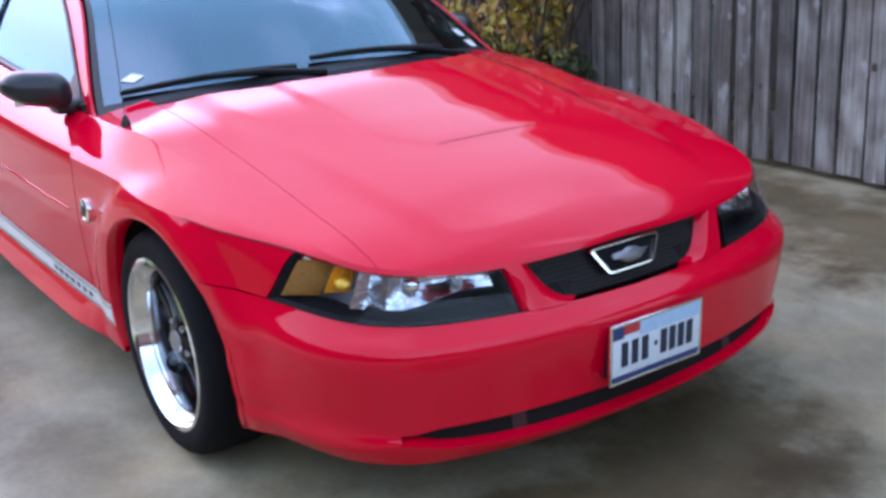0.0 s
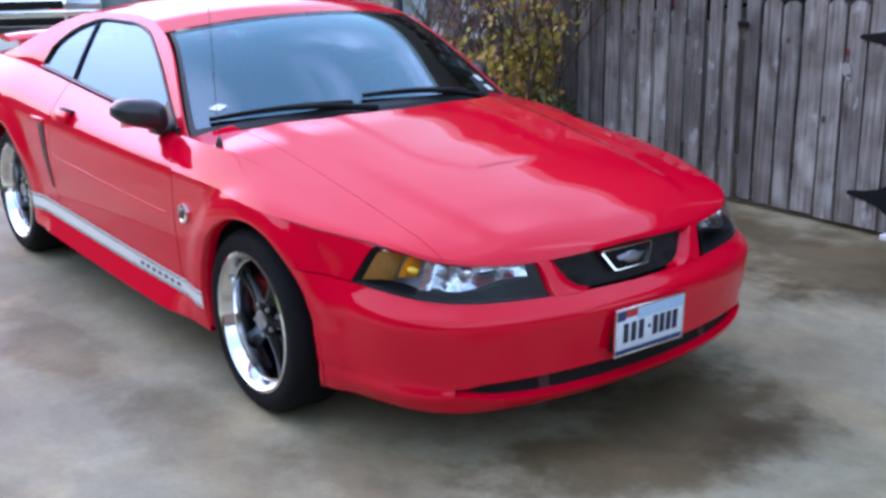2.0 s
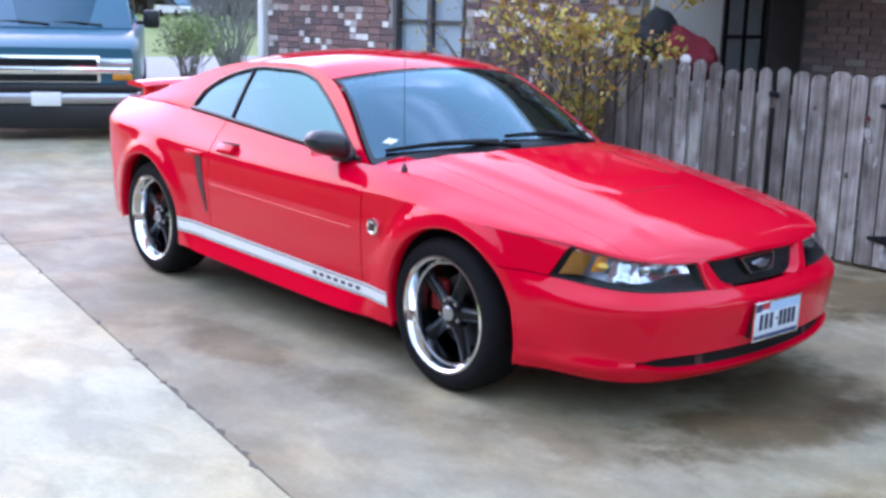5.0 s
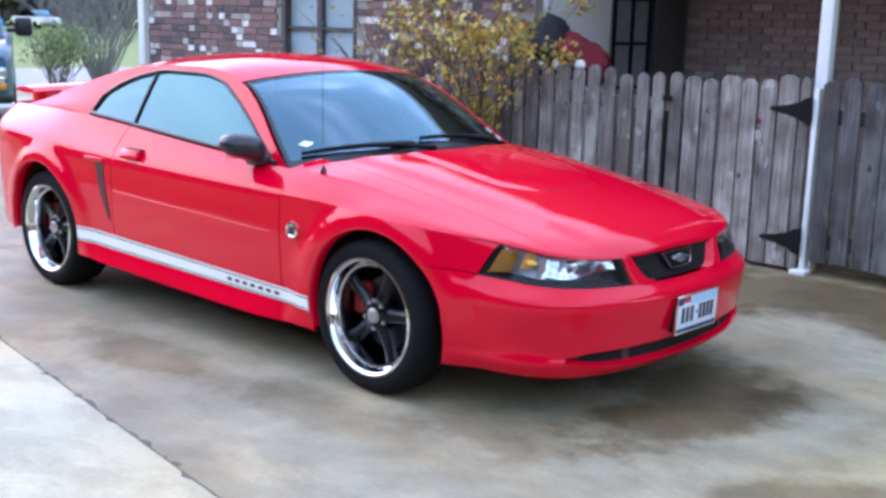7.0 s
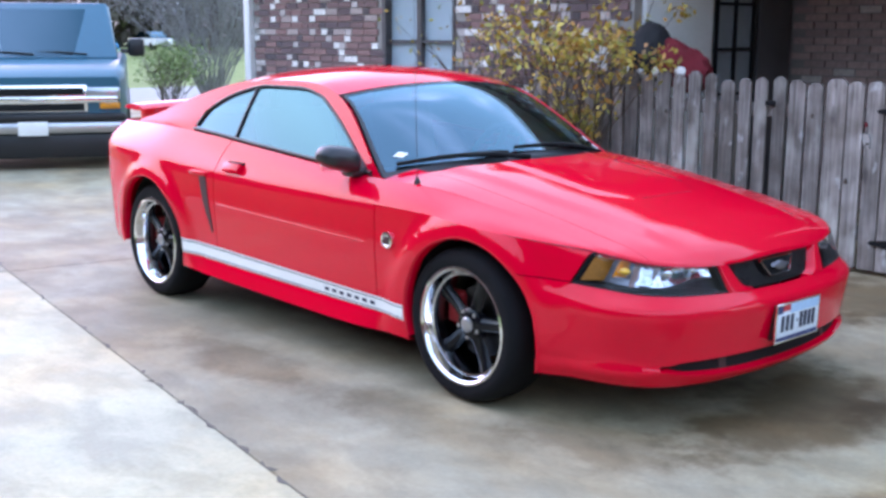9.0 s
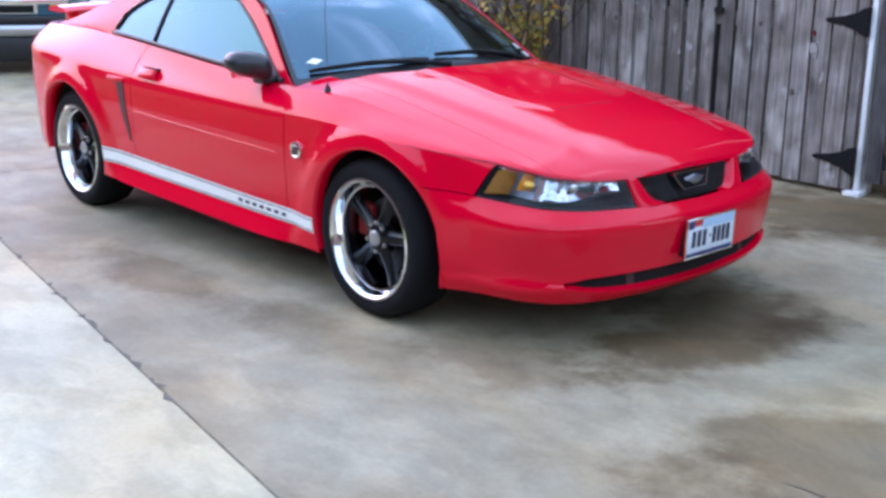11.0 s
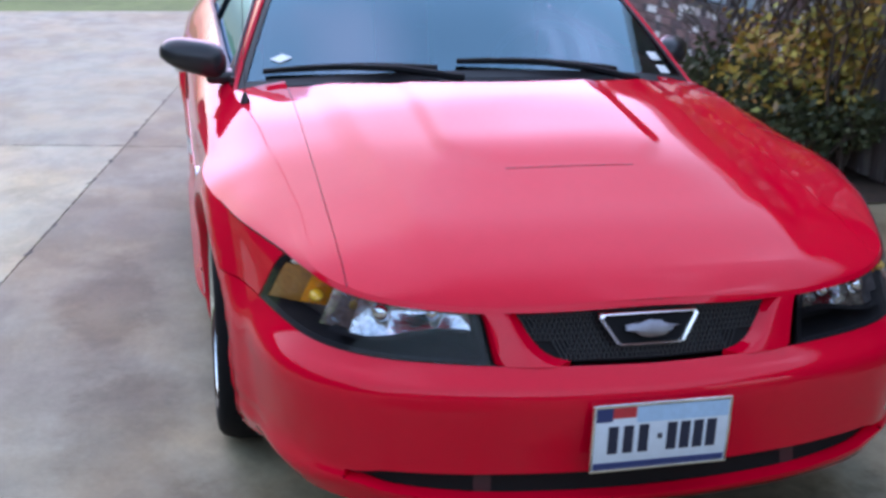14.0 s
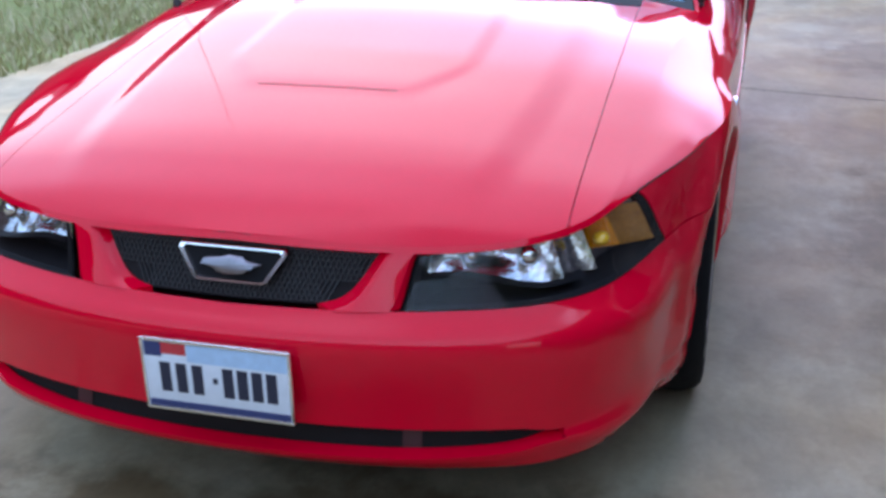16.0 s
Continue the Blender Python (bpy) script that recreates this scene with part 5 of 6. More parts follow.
KX = -3.58 + 0.17 * -1.29
slab([(cross_x(joint_y(KX)) + G, joint_y(KX) + G), (9, joint_y(9) + G), (9, 2.95), (-1.95, 2.95), (-1.95, 2.3), (cross_x(2.3) + G, 2.3)], SLAB, "brown-stained concrete slab")
slab([(cross_x(2.2) - G, 2.2), (-8.2, 2.2), (-9.6, 5.2), (-17.4, 6.4), (-17.4, -0.3), (-11.5, joint_y(-11.5) + G), (cross_x(joint_y(KX)) - G, joint_y(KX) + G)], SLAB, "grey concrete slab")
slab([(cross_x(joint_y(KX)) + G, joint_y(KX) - G), (cross_x(-3.15) + G, -3.15), (9, -3.42), (9, joint_y(9) - G)], SLABPALE, "pale concrete slab")
slab([(cross_x(joint_y(KX)) - G, joint_y(KX) - G), (-11.5, joint_y(-11.5) - G), (-11.5, -3.0), (cross_x(-3.15) - G, -3.15)], SLABMID, "pale concrete slab")


def ragged(bm, p0, p1, width, rng, step=0.05):
    """A ragged dark seam between two points, proud by a hair, with chipped edges."""
    p0, p1 = Vector(p0), Vector(p1)
    d = (p1 - p0).normalized()
    n = Vector((-d.y, d.x))
    k = int((p1 - p0).length / step)
    prev = None
    for i in range(k + 1):
        c = p0 + d * step * i
        lo, hi = width * rng.uniform(0.05, 1.0), width * rng.uniform(0.05, 1.0)
        if rng.random() < 0.10:
            hi += rng.uniform(0.006, 0.026)
        if rng.random() < 0.10:
            lo += rng.uniform(0.006, 0.026)
        q = [bm.verts.new((*(c - n * lo), 0.0022)), bm.verts.new((*(c + n * hi), 0.0022))]
        if prev and rng.random() > 0.25:
            bm.faces.new((prev[0], q[0], q[1], prev[1]))
        prev = q


bm = bmesh.new()
jr = random.Random(12)
slab_of(bm, [(-11.4, joint_y(-11.4) - 0.012), (8.9, joint_y(8.9) - 0.012), (8.9, joint_y(8.9) + 0.012), (-11.4, joint_y(-11.4) + 0.012)], -0.05, -0.012)
slab_of(bm, [(cross_x(-3.1) - 0.012, -3.1), (cross_x(-3.1) + 0.012, -3.1), (cross_x(2.18) + 0.012, 2.18), (cross_x(2.18) - 0.012, 2.18)], -0.05, -0.0125)
ragged(bm, (-11.4, joint_y(-11.4)), (8.9, joint_y(8.9)), 0.0045, jr)
ragged(bm, (cross_x(-3.1), -3.1), (cross_x(2.18), 2.18), 0.0045, jr)
solo("joint_filler", bm, GRIT, "dark dirt in the joints between the slabs", "joint", kind="structure")
# hairline cracks
rng = random.Random(4)
for x, y, a, n in ((1.9, -0.9, 0.4, 7), (-0.6, 1.65, 2.9, 9), (-2.4, -2.6, 1.2, 8)):
    bm = bmesh.new()
    p, w, pts = Vector((x, y)), a, []
    for k in range(n):
        pts.append(p.copy())
        w += rng.uniform(-0.5, 0.5)
        p = p + Vector((math.cos(w), math.sin(w))) * rng.uniform(0.05, 0.12)
    q = []
    for k, c in enumerate(pts):
        d = (pts[min(k + 1, n - 1)] - pts[max(k - 1, 0)]).normalized()
        h = 0.003 * (1 - abs(2 * k / (n - 1) - 1) ** 2) + 0.0008
        q.append([bm.verts.new((c.x - d.y * h * sg, c.y + d.x * h * sg, 0.0025)) for sg in (-1, 1)])
    for A, B in zip(q, q[1:]):
        bm.faces.new((A[0], A[1], B[1], B[0]))
    part("crack", tidy(bm, (x, y, -1)), SOIL, drive, "fine dark crack")
bm = bmesh.new()
bed = grid(lambda u, v: Vector((u, v, 0.015 + 0.03 * noise.noise(Vector((u * 3, v * 3, 0))))), frange(-8.3, -1.96, 0.15), frange(2.305, 3.0, 0.15))
solo("planting_bed", tidy(bed, (-4, 2.6, -3)), SOIL, "bare brown soil strip beside the house wall", "flower bed", kind="structure")
street = boxed((-25, -120, -0.05), (-17.5, 120, -0.008))
solo("road", street, ASPHALT, "pale grey residential street", "road", kind="structure")

# ---- fence and gate ----
FY = 2.74
rng = random.Random(7)


def board_bm(w, h, lean, top_cut=0.03):
    bm = bmesh.new()
    prof = [(-w / 2, 0.0), (w / 2, 0.0), (w / 2, h - top_cut), (w / 2 - top_cut * 0.9, h - 0.004), (0, h), (-w / 2 + top_cut * 0.9, h - 0.004), (-w / 2, h - top_cut)]
    f = [bm.verts.new((a + lean * b, -0.009, b)) for a, b in prof]
    k = [bm.verts.new((a + lean * b, 0.009, b)) for a, b in prof]
    bm.faces.new(f)
    bm.faces.new(k[::-1])
    for i in range(7):
        bm.faces.new((f[i], k[i], k[(i + 1) % 7], f[(i + 1) % 7]))
    bmesh.ops.recalc_face_normals(bm, faces=bm.faces)
    return bm


def board_run(owner, x0, x1, material, z0, height, wlo, whi, lean):
    x = x0
    while x < x1 - 0.05:
        w = min(rng.uniform(wlo, whi), x1 - x)
        gap = rng.choice((0.010, 0.016, 0.022, 0.030)) if not -1.85 < x < -0.85 else rng.choice((0.026, 0.038, 0.046))
        bm = board_bm(w - gap, height + rng.uniform(-0.03, 0.03), lean + rng.uniform(-0.006, 0.006))
        ob = part("board", bm, material, owner, angle=30)
        ob.location = (x + w / 2, FY + rng.uniform(-0.006, 0.006), z0 + rng.uniform(0, 0.015))
        x += w


fence = thing("fence", "weathered grey wooden picket fence with dog-eared boards", "fence")
board_run(fence, -3.05, 0.150, WOOD, 0.03, 1.185, 0.126, 0.148, 0.0)
for z in (0.25, 1.0):
    part("rail", boxed((-3.05, FY + 0.016, z - 0.045), (0.15, FY + 0.054, z + 0.045), 0.004), WOOD, fence)
part("post", boxed((-2.30, FY + 0.056, -0.02), (-2.21, FY + 0.146, 1.15), 0.006), WOOD, fence)
for gx0, gx1 in ((0.215, 1.62), (1.66, 3.2)):
    gate = thing("gate", "dark weathered wooden driveway gate leaf, closed", "gate", "gate leaves")
    if gx0 < 1:
        gate_first = gate
    board_run(gate, gx0, gx1, WOODDARK, 0.085, 1.13, 0.12, 0.145, 0.0)
    for z in (0.22, 1.0):
        part("rail", boxed((gx0, FY + 0.016, z - 0.045), (gx1, FY + 0.054, z + 0.045), 0.004), WOODDARK, gate)


def strap(z, x0=0.150, x1=-0.105):
    bm = bmesh.new()
    pts = [(x0, -0.085), (x0, 0.085), (x0 - 0.03, 0.077), (x0 - 0.07, 0.050), (x0 - 0.15, 0.028), (x1, 0.012), (x1 - 0.012, 0.0), (x1, -0.012), (x0 - 0.15, -0.028), (x0 - 0.07, -0.050), (x0 - 0.03, -0.077)]
    a = [bm.verts.new((x, FY - 0.0235, z + dz)) for x, dz in pts]
    b = [bm.verts.new((x, FY - 0.0165, z + dz)) for x, dz in pts]
    bm.faces.new(a)
    bm.faces.new(b[::-1])
    for i in range(len(pts)):
        bm.faces.new((a[i], b[i], b[(i + 1) % len(pts)], a[(i + 1) % len(pts)]))
    bmesh.ops.recalc_face_normals(bm, faces=bm.faces)
    h = part("strap_hinge", bm, IRON, fence, "black triangular strap hinge")
    bm = bmesh.new()
    tube(bm, [(x0 + 0.008, FY - 0.022, z - 0.085), (x0 + 0.008, FY - 0.022, z + 0.085)], 0.009, 0.009, 10)
    part("hinge_pin", bm, IRON, h)
    for dx, dz in ((-0.02, 0.035), (-0.02, -0.035), (-0.05, 0.0), (-0.17, 0.0)):
        bm = lathe([(0, -0.004), (0.006, -0.003), (0.008, 0.0)], 8)
        bmesh.ops.translate(bm, vec=(x0 + dx, FY - 0.0235, z + dz), verts=bm.verts)
        part("bolt", tidy(bm), IRON, h)


strap(1.032)
# old paint marks on the boards
for x, z, r, m in ((-0.186, 0.947, 0.013, REDCLOTH), (-0.179, 0.855, 0.032, MORTAR), (-0.165, 0.815, 0.016, MORTAR), (-1.16, 0.76, 0.016, MORTAR)):
    bm = bmesh.new()
    ring = []
    for k in range(14):
        w = 6.2832 * k / 14
        q = r * (1 + 0.5 * noise.noise(Vector((math.cos(w) * 1.3 + x * 9, math.sin(w) * 1.3, z * 7))))
        ring.append((x + q * 0.75 * math.cos(w), z + q * 1.2 * math.sin(w)))
    f = [bm.verts.new((a, FY - 0.019, b)) for a, b in ring]
    k2 = [bm.verts.new((a, FY - 0.010, b)) for a, b in ring]
    bm.faces.new(f)
    for k in range(14):
        bm.faces.new((f[k], k2[k], k2[(k + 1) % 14], f[(k + 1) % 14]))
    bmesh.ops.recalc_face_normals(bm, faces=bm.faces)
    part("paint_mark", bm, m, fence, "flaking paint mark")
for x, z, r in ((-1.29, 0.80, 0.016), (-0.56, 0.98, 0.012), (-0.30, 0.58, 0.014), (-1.72, 0.95, 0.012), (0.55, 0.72, 0.016), (1.12, 0.50, 0.014), (-0.95, 0.42, 0.013)):
    bm = lathe([(0, -0.0035), (r * 0.5, -0.003), (r * 0.9, -0.001), (r, 0.006)], 12)
    bmesh.ops.transform(bm, matrix=Matrix.Translation((x, FY - 0.0155, z)) @ Matrix.Diagonal((0.8, 1, 1.35, 1)), verts=bm.verts)
    part("knot", tidy(bm), BARK, fence if x < 0.15 else gate_first, "dark knot in a board")
strap(0.210)
bm = boxed((-0.90, FY - 0.03, 1.03), (-0.83, FY - 0.012, 1.065), 0.006)
part("latch", bm, IRON, fence, "small black latch")
post = thing("porch_post", "white painted square metal porch post behind the gate", "post")
part("shaft", boxed((0.128, FY + 0.066, 0.0), (0.208, FY + 0.146, 2.6), 0.006), PAINTWHITE, post)
part("foot", boxed((0.120, FY - 0.05, 0.0), (0.225, FY + 0.06, 0.03), 0.005), PAINTWHITE, post)
part("jamb", boxed((0.164, FY - 0.004, 0.03), (0.196, FY + 0.066, 1.17), 0.003), PAINTWHITE, post)

# ---- house ----
HX0, HX1, HY = -7.55, -2.25, 3.0
house = thing("house", "single-storey brick house with mottled red and white bricks", "house", kind="structure")
W0, W1, WZ0, WZ1 = -5.30, -4.27, 0.72, 2.10


def wall_box(a, b, material=MORTAR, name="wall"):
    return part(name, boxed(a, b), material, house)


T = 0.012
wall_box((HX0, HY + T, 0), (W0, HY + 0.22, 2.6))
wall_box((W1, HY + T, 0), (HX1 - T, HY + 0.22, 2.6))
wall_box((W0, HY + T, 0), (W1, HY + 0.22, WZ0))
wall_box((W0, HY + T, WZ1), (W1, HY + 0.22, 2.6))
wall_box((HX1 - 0.22, HY + 0.22, 0), (HX1 - T, 5.2, 2.6))
wall_box((HX1 - 0.22, 5.2 + T, 0), (6.0, 5.42, 2.6), MORTARDARK)
wall_box((HX0, HY + 0.22, 0), (HX0 + 0.22, 9.0, 2.6))
wall_box((HX0 + 0.22, 8.8, 0), (6.0, 9.0, 2.6))
wall_box((5.8, 5.42, 0), (6.0, 8.8, 2.6))
ceil_bm = boxed((HX0 - 0.45, HY - 0.45, 2.6), (6.4, 9.4, 2.68))
solo("ceiling", ceil_bm, PAINTWHITE, "white eaves and porch ceiling", "ceiling", kind="structure")
bm = bmesh.new()
rf = [(HX0 - 0.5, HY - 0.5, 2.681), (6.5, HY - 0.5, 2.681), (6.5, 9.5, 2.681), (HX0 - 0.5, 9.5, 2.681), (HX0 + 2.5, 6.2, 4.3), (3.5, 6.2, 4.3)]
v = [bm.verts.new(p) for p in rf]
for f in ((0, 1, 5, 4), (1, 2, 5), (2, 3, 4, 5), (3, 0, 4), (3, 2, 1, 0)):
    bm.faces.new([v[i] for i in f])
part("roof", bm, ROOFING, house, "low hipped shingle roof")
part("gutter", boxed((HX0 - 0.5, HY - 0.60, 2.55), (6.5, HY - 0.502, 2.67), 0.01), PAINTWHITE, house)
part("downpipe", boxed((HX0 - 0.115, HY - 0.06, 0.0), (HX0 - 0.003, HY + 0.05, 2.55), 0.01), PAINTWHITE, house, "white downpipe at the corner")
win = thing("window_1", "two-pane window with pale blinds in a dark frame", "window", kind="structure")
part("window_frame", merge(boxed((W0, HY - 0.005, WZ0), (W0 + 0.055, HY + 0.10, WZ1)), boxed((W1 - 0.03, HY - 0.005, WZ0), (W1, HY + 0.10, WZ1)), boxed((W0, HY - 0.005, WZ1 - 0.05), (W1, HY + 0.10, WZ1)), boxed((W0, HY - 0.02, WZ0 - 0.05), (W1, HY + 0.12, WZ0))), FRAMEDARK, win)
part("mullion", boxed((-4.815, HY + 0.02, WZ0), (-4.755, HY + 0.09, WZ1)), FRAMEDARK, win)
part("transom", boxed((W0, HY + 0.03, 1.405), (W1, HY + 0.08, 1.43)), FRAMEDARK, win)
for a, b in ((W0 + 0.055, -4.815), (-4.755, W1 - 0.03)):
    part("blind", boxed((a, HY + 0.075, WZ0), (b, HY + 0.085, WZ1)), BLIND, win)
    pn = part("pane", boxed((a, HY + 0.055, WZ0), (b, HY + 0.060, WZ1)), LENS, win)
    pn.visible_shadow = False
door = thing("door_1", "plain white painted porch door, closed", "door", kind="structure")
part("door_leaf", boxed((HX1 - 0.01, 3.10, 0.03), (HX1 + 0.03, 3.98, 2.06), 0.004), DOORWHITE, door)
part("door_handle", boxed((HX1 + 0.03, 3.86, 1.0), (HX1 + 0.08, 3.92, 1.05), 0.01), STEEL, door)
win2 = thing("window_2", "narrow window behind black iron bars", "window", kind="structure")
part("pane", boxed((HX1 - 0.008, 4.05, 0.9), (HX1 + 0.004, 4.60, 2.1)), GREYPANE, win2)
for k in range(3):
    y = 4.05 + 0.265 * k
    part("bar", boxed((HX1 + 0.006, y - 0.011, 0.88), (HX1 + 0.035, y + 0.011, 2.12), 0.003), IRON, win2)
for z in (1.0, 1.37, 1.74, 2.08):
    part("bar", boxed((HX1 + 0.008, 4.03, z - 0.012), (HX1 + 0.032, 4.60, z + 0.012), 0.003), IRON, win2)
door2 = thing("door_2", "dark screen door in the porch corner", "door", kind="structure")
part("door_leaf", boxed((HX1 - 0.01, 4.66, 0.03), (HX1 + 0.035, 5.15, 2.06), 0.004), FRAMEDARK, door2)
win3 = thing("window_3", "dark porch window", "window", kind="structure")
part("pane", boxed((0.55, 5.19, 0.6), (2.6, 5.205, 2.2)), DARKPANE, win3)
part("window_frame", merge(boxed((0.50, 5.16, 0.55), (0.55, 5.205, 2.25)), boxed((1.55, 5.16, 0.6), (1.60, 5.205, 2.2)), boxed((2.6, 5.16, 0.55), (2.65, 5.205, 2.25))), FRAMEDARK, win3)
solo("porch_floor", boxed((HX1, 2.95, -0.03), (6.0, 5.2, 0.01)), SLAB, "concrete porch floor", "floor", kind="structure")
# bundle hung over the fence
bundle = thing("bundle", "black padded bundle with dark red cloth hung behind the fence", "bundle")
bm = bmesh.new()
bmesh.ops.create_icosphere(bm, subdivisions=4, radius=1.0)
for q in bm.verts:
    n = q.co.normalized()
    k = 1 + 0.20 * noise.noise(n * 1.7 + Vector((3, 1, 0))) + 0.07 * noise.noise(n * 5)
    q.co = Vector((n.x * 0.185 * k, n.y * 0.16 * k, n.z * 0.22 * k))
bmesh.ops.translate(bm, vec=(-2.02, 2.90, 1.36), verts=bm.verts)
part("padding", bm, CLOTH, bundle)
bm = bmesh.new()
bmesh.ops.create_icosphere(bm, subdivisions=4, radius=1.0)
for q in bm.verts:
    n = q.co.normalized()
    k = 1 + 0.22 * noise.noise(n * 2.1 + Vector((0, 4, 0))) + 0.10 * noise.noise(n * 6)
    q.co = Vector((n.x * 0.25 * k, n.y * 0.14 * k, n.z * 0.17 * k - 0.35 * (n.x * 0.25 * k)))
bmesh.ops.translate(bm, vec=(-1.74, 2.92, 1.26), verts=bm.verts)
part("cloth", bm, REDCLOTH, bundle)
for x in (-2.10, -2.02, -1.86, -1.79, -1.66):
    bm = bmesh.new()
    bmesh.ops.create_icosphere(bm, subdivisions=2, radius=0.047)
    bmesh.ops.transform(bm, matrix=Matrix.Translation((x, 2.80, 1.225)) @ Matrix.Diagonal((1.1, 0.7, 1.0, 1)), verts=bm.verts)
    part("trim", bm, WHITE, bundle)


# ---- plants ----
def leaf_cloud(bm, centres, count, size, rng, squash=1.0):
    for k in range(count):
        c, r = centres[k % len(centres)]
        while True:
            d = Vector((rng.uniform(-1, 1), rng.uniform(-1, 1), rng.uniform(-1, 1)))
            if d.length < 1:
                break
        p = Vector(c) + Vector((d.x * r, d.y * r * squash, d.z * r))
        a = Vector((rng.uniform(-1, 1), rng.uniform(-1, 1), rng.uniform(-0.6, 0.9))).normalized()
        b = a.orthogonal().normalized()
        b.rotate(Matrix.Rotation(rng.uniform(0, 6.28), 3, a))
        n = a.cross(b)
        L = size * rng.uniform(0.6, 1.3)
        pts = [p - b * L * 0.5, p + n * L * 0.28 + a * L * 0.08, p + b * L * 0.5, p - n * L * 0.28 + a * L * 0.08]
        vs = [bm.verts.new(q) for q in pts]
        bm.faces.new(vs[:3])
        bm.faces.new((vs[0], vs[2], vs[3]))
    return bm


def branching(bm, p, d, length, r, depth, rng, tips):
    pts = [p]
    for k in range(3):
        d = (d + Vector((rng.uniform(-0.22, 0.22), rng.uniform(-0.22, 0.22), rng.uniform(-0.05, 0.15)))).normalized()
        pts.append(pts[-1] + d * length / 3)
    tube(bm, pts, r, r * 0.6, 5)
    if depth == 0:
        tips.append(pts[-1])
        return
    for k in range(rng.choice((2, 3))):
        e = (d + Vector((rng.uniform(-0.8, 0.8), rng.uniform(-0.8, 0.8), rng.uniform(-0.2, 0.4)))).normalized()
        branching(bm, pts[rng.choice((2, 3))], e, length * rng.uniform(0.55, 0.8), r * 0.55, depth - 1, rng, tips)


def shrub(name, label, base, height, spread, stems, leaves, size, leafmat, woodmat, seed, squash=1.0, depth=2, clump=0.16, low=False):
    rng = random.Random(seed)
    ob = thing(name, label, "shrub")
    bm, tips = bmesh.new(), []
    for k in range(stems):
        w = rng.uniform(0, 6.28)
        d = Vector((math.cos(w) * spread, math.sin(w) * spread * squash, 1)).normalized()
        p = Vector(base) + Vector((rng.uniform(-0.12, 0.12), rng.uniform(-0.08, 0.08), -0.02))
        branching(bm, p, d, height * rng.uniform(0.4, 0.6), 0.012, depth, rng, tips)
        if low:
            tips += [p + d * height * q for q in (0.30, 0.42, 0.5)]
    part("wood", bm, woodmat, ob)
    if leaves:
        part("foliage", leaf_cloud(bmesh.new(), [(t, clump) for t in tips], leaves, size, rng), leafmat, ob, angle=180)
    return ob


shrub("shrub", "tall shrub with yellow and orange autumn leaves", (-2.42, 2.52, 0), 1.72, 0.10, 9, 2600, 0.054, LEAVES, BARK, 3, 0.5, 2, 0.13, True)
shrub("shrub", "thin shrub with a few yellow-brown autumn leaves", (-3.0, 2.58, 0), 1.75, 0.16, 8, 360, 0.048, LEAVES, BARK, 5, 0.5, 2, 0.17, True)
shrub("shrub", "nearly bare shrub with reddish brown twigs", (-3.75, 2.65, 0), 1.6, 0.25, 14, 360, 0.045, LEAVES, TWIGS, 8, 0.6, 2, 0.18, True)
shrub("shrub", "low shrub with yellow-green autumn leaves", (-2.75, 2.45, 0), 0.95, 0.55, 14, 1500, 0.06, LEAVES, BARK, 31, 0.5, 1, 0.14, True)
shrub("shrub", "low dense dark green shrub", (-2.6, 2.45, 0), 0.6, 0.9, 22, 3600, 0.055, HEDGE, BARK, 12, 0.7, 1, 0.13)
shrub("shrub", "low dense dark green shrub", (-3.6, 2.5, 0), 0.6, 0.9, 20, 3000, 0.055, HEDGE, BARK, 13, 0.7, 1, 0.13)
shrub("shrub", "tall bare shrub by the street, twigs greyed for haze", (-17.0, 8.0, 0), 3.6, 0.42, 80, 9000, 0.06, HAZETWIGS, HAZETWIGS, 21, 1.0, 2, 0.32)
shrub("shrub", "small leafy green shrub by the street", (-16.0, 6.5, 0), 1.15, 0.5, 30, 2200, 0.06, GREENLEAF, TWIGS, 22, 1.0, 2, 0.2)


# rough grass and straw along the edge of the drive
rng = random.Random(91)
bm = bmesh.new()
for k in range(5200):
    x, y = rng.uniform(-9, 1.5), -3.12 - abs(rng.gauss(0, 0.9))
    if y < -6.8:
        continue
    h, w = rng.uniform(0.05, 0.16), rng.uniform(0.006, 0.014)
    a = rng.uniform(0, 6.28)
    c, q = math.cos(a), math.sin(a)
    bend = Vector((rng.uniform(-0.08, 0.08), rng.uniform(-0.08, 0.08), h))
    p = Vector((x, y, -0.04))
    vs = [bm.verts.new(p + Vector((c * w, q * w, 0))), bm.verts.new(p - Vector((c * w, q * w, 0))), bm.verts.new(p + bend)]
    bm.faces.new(vs)
solo("grass", bm, STRAW, "tufts of dry grass along the edge of the drive", "grass", kind="stuff", angle=180)


# ---- parked van-like truck behind ----
TX, TY = -8.43, 0.89
suv = thing("pickup", "dark blue full-size pickup with a chrome grille facing the driveway", "truck")


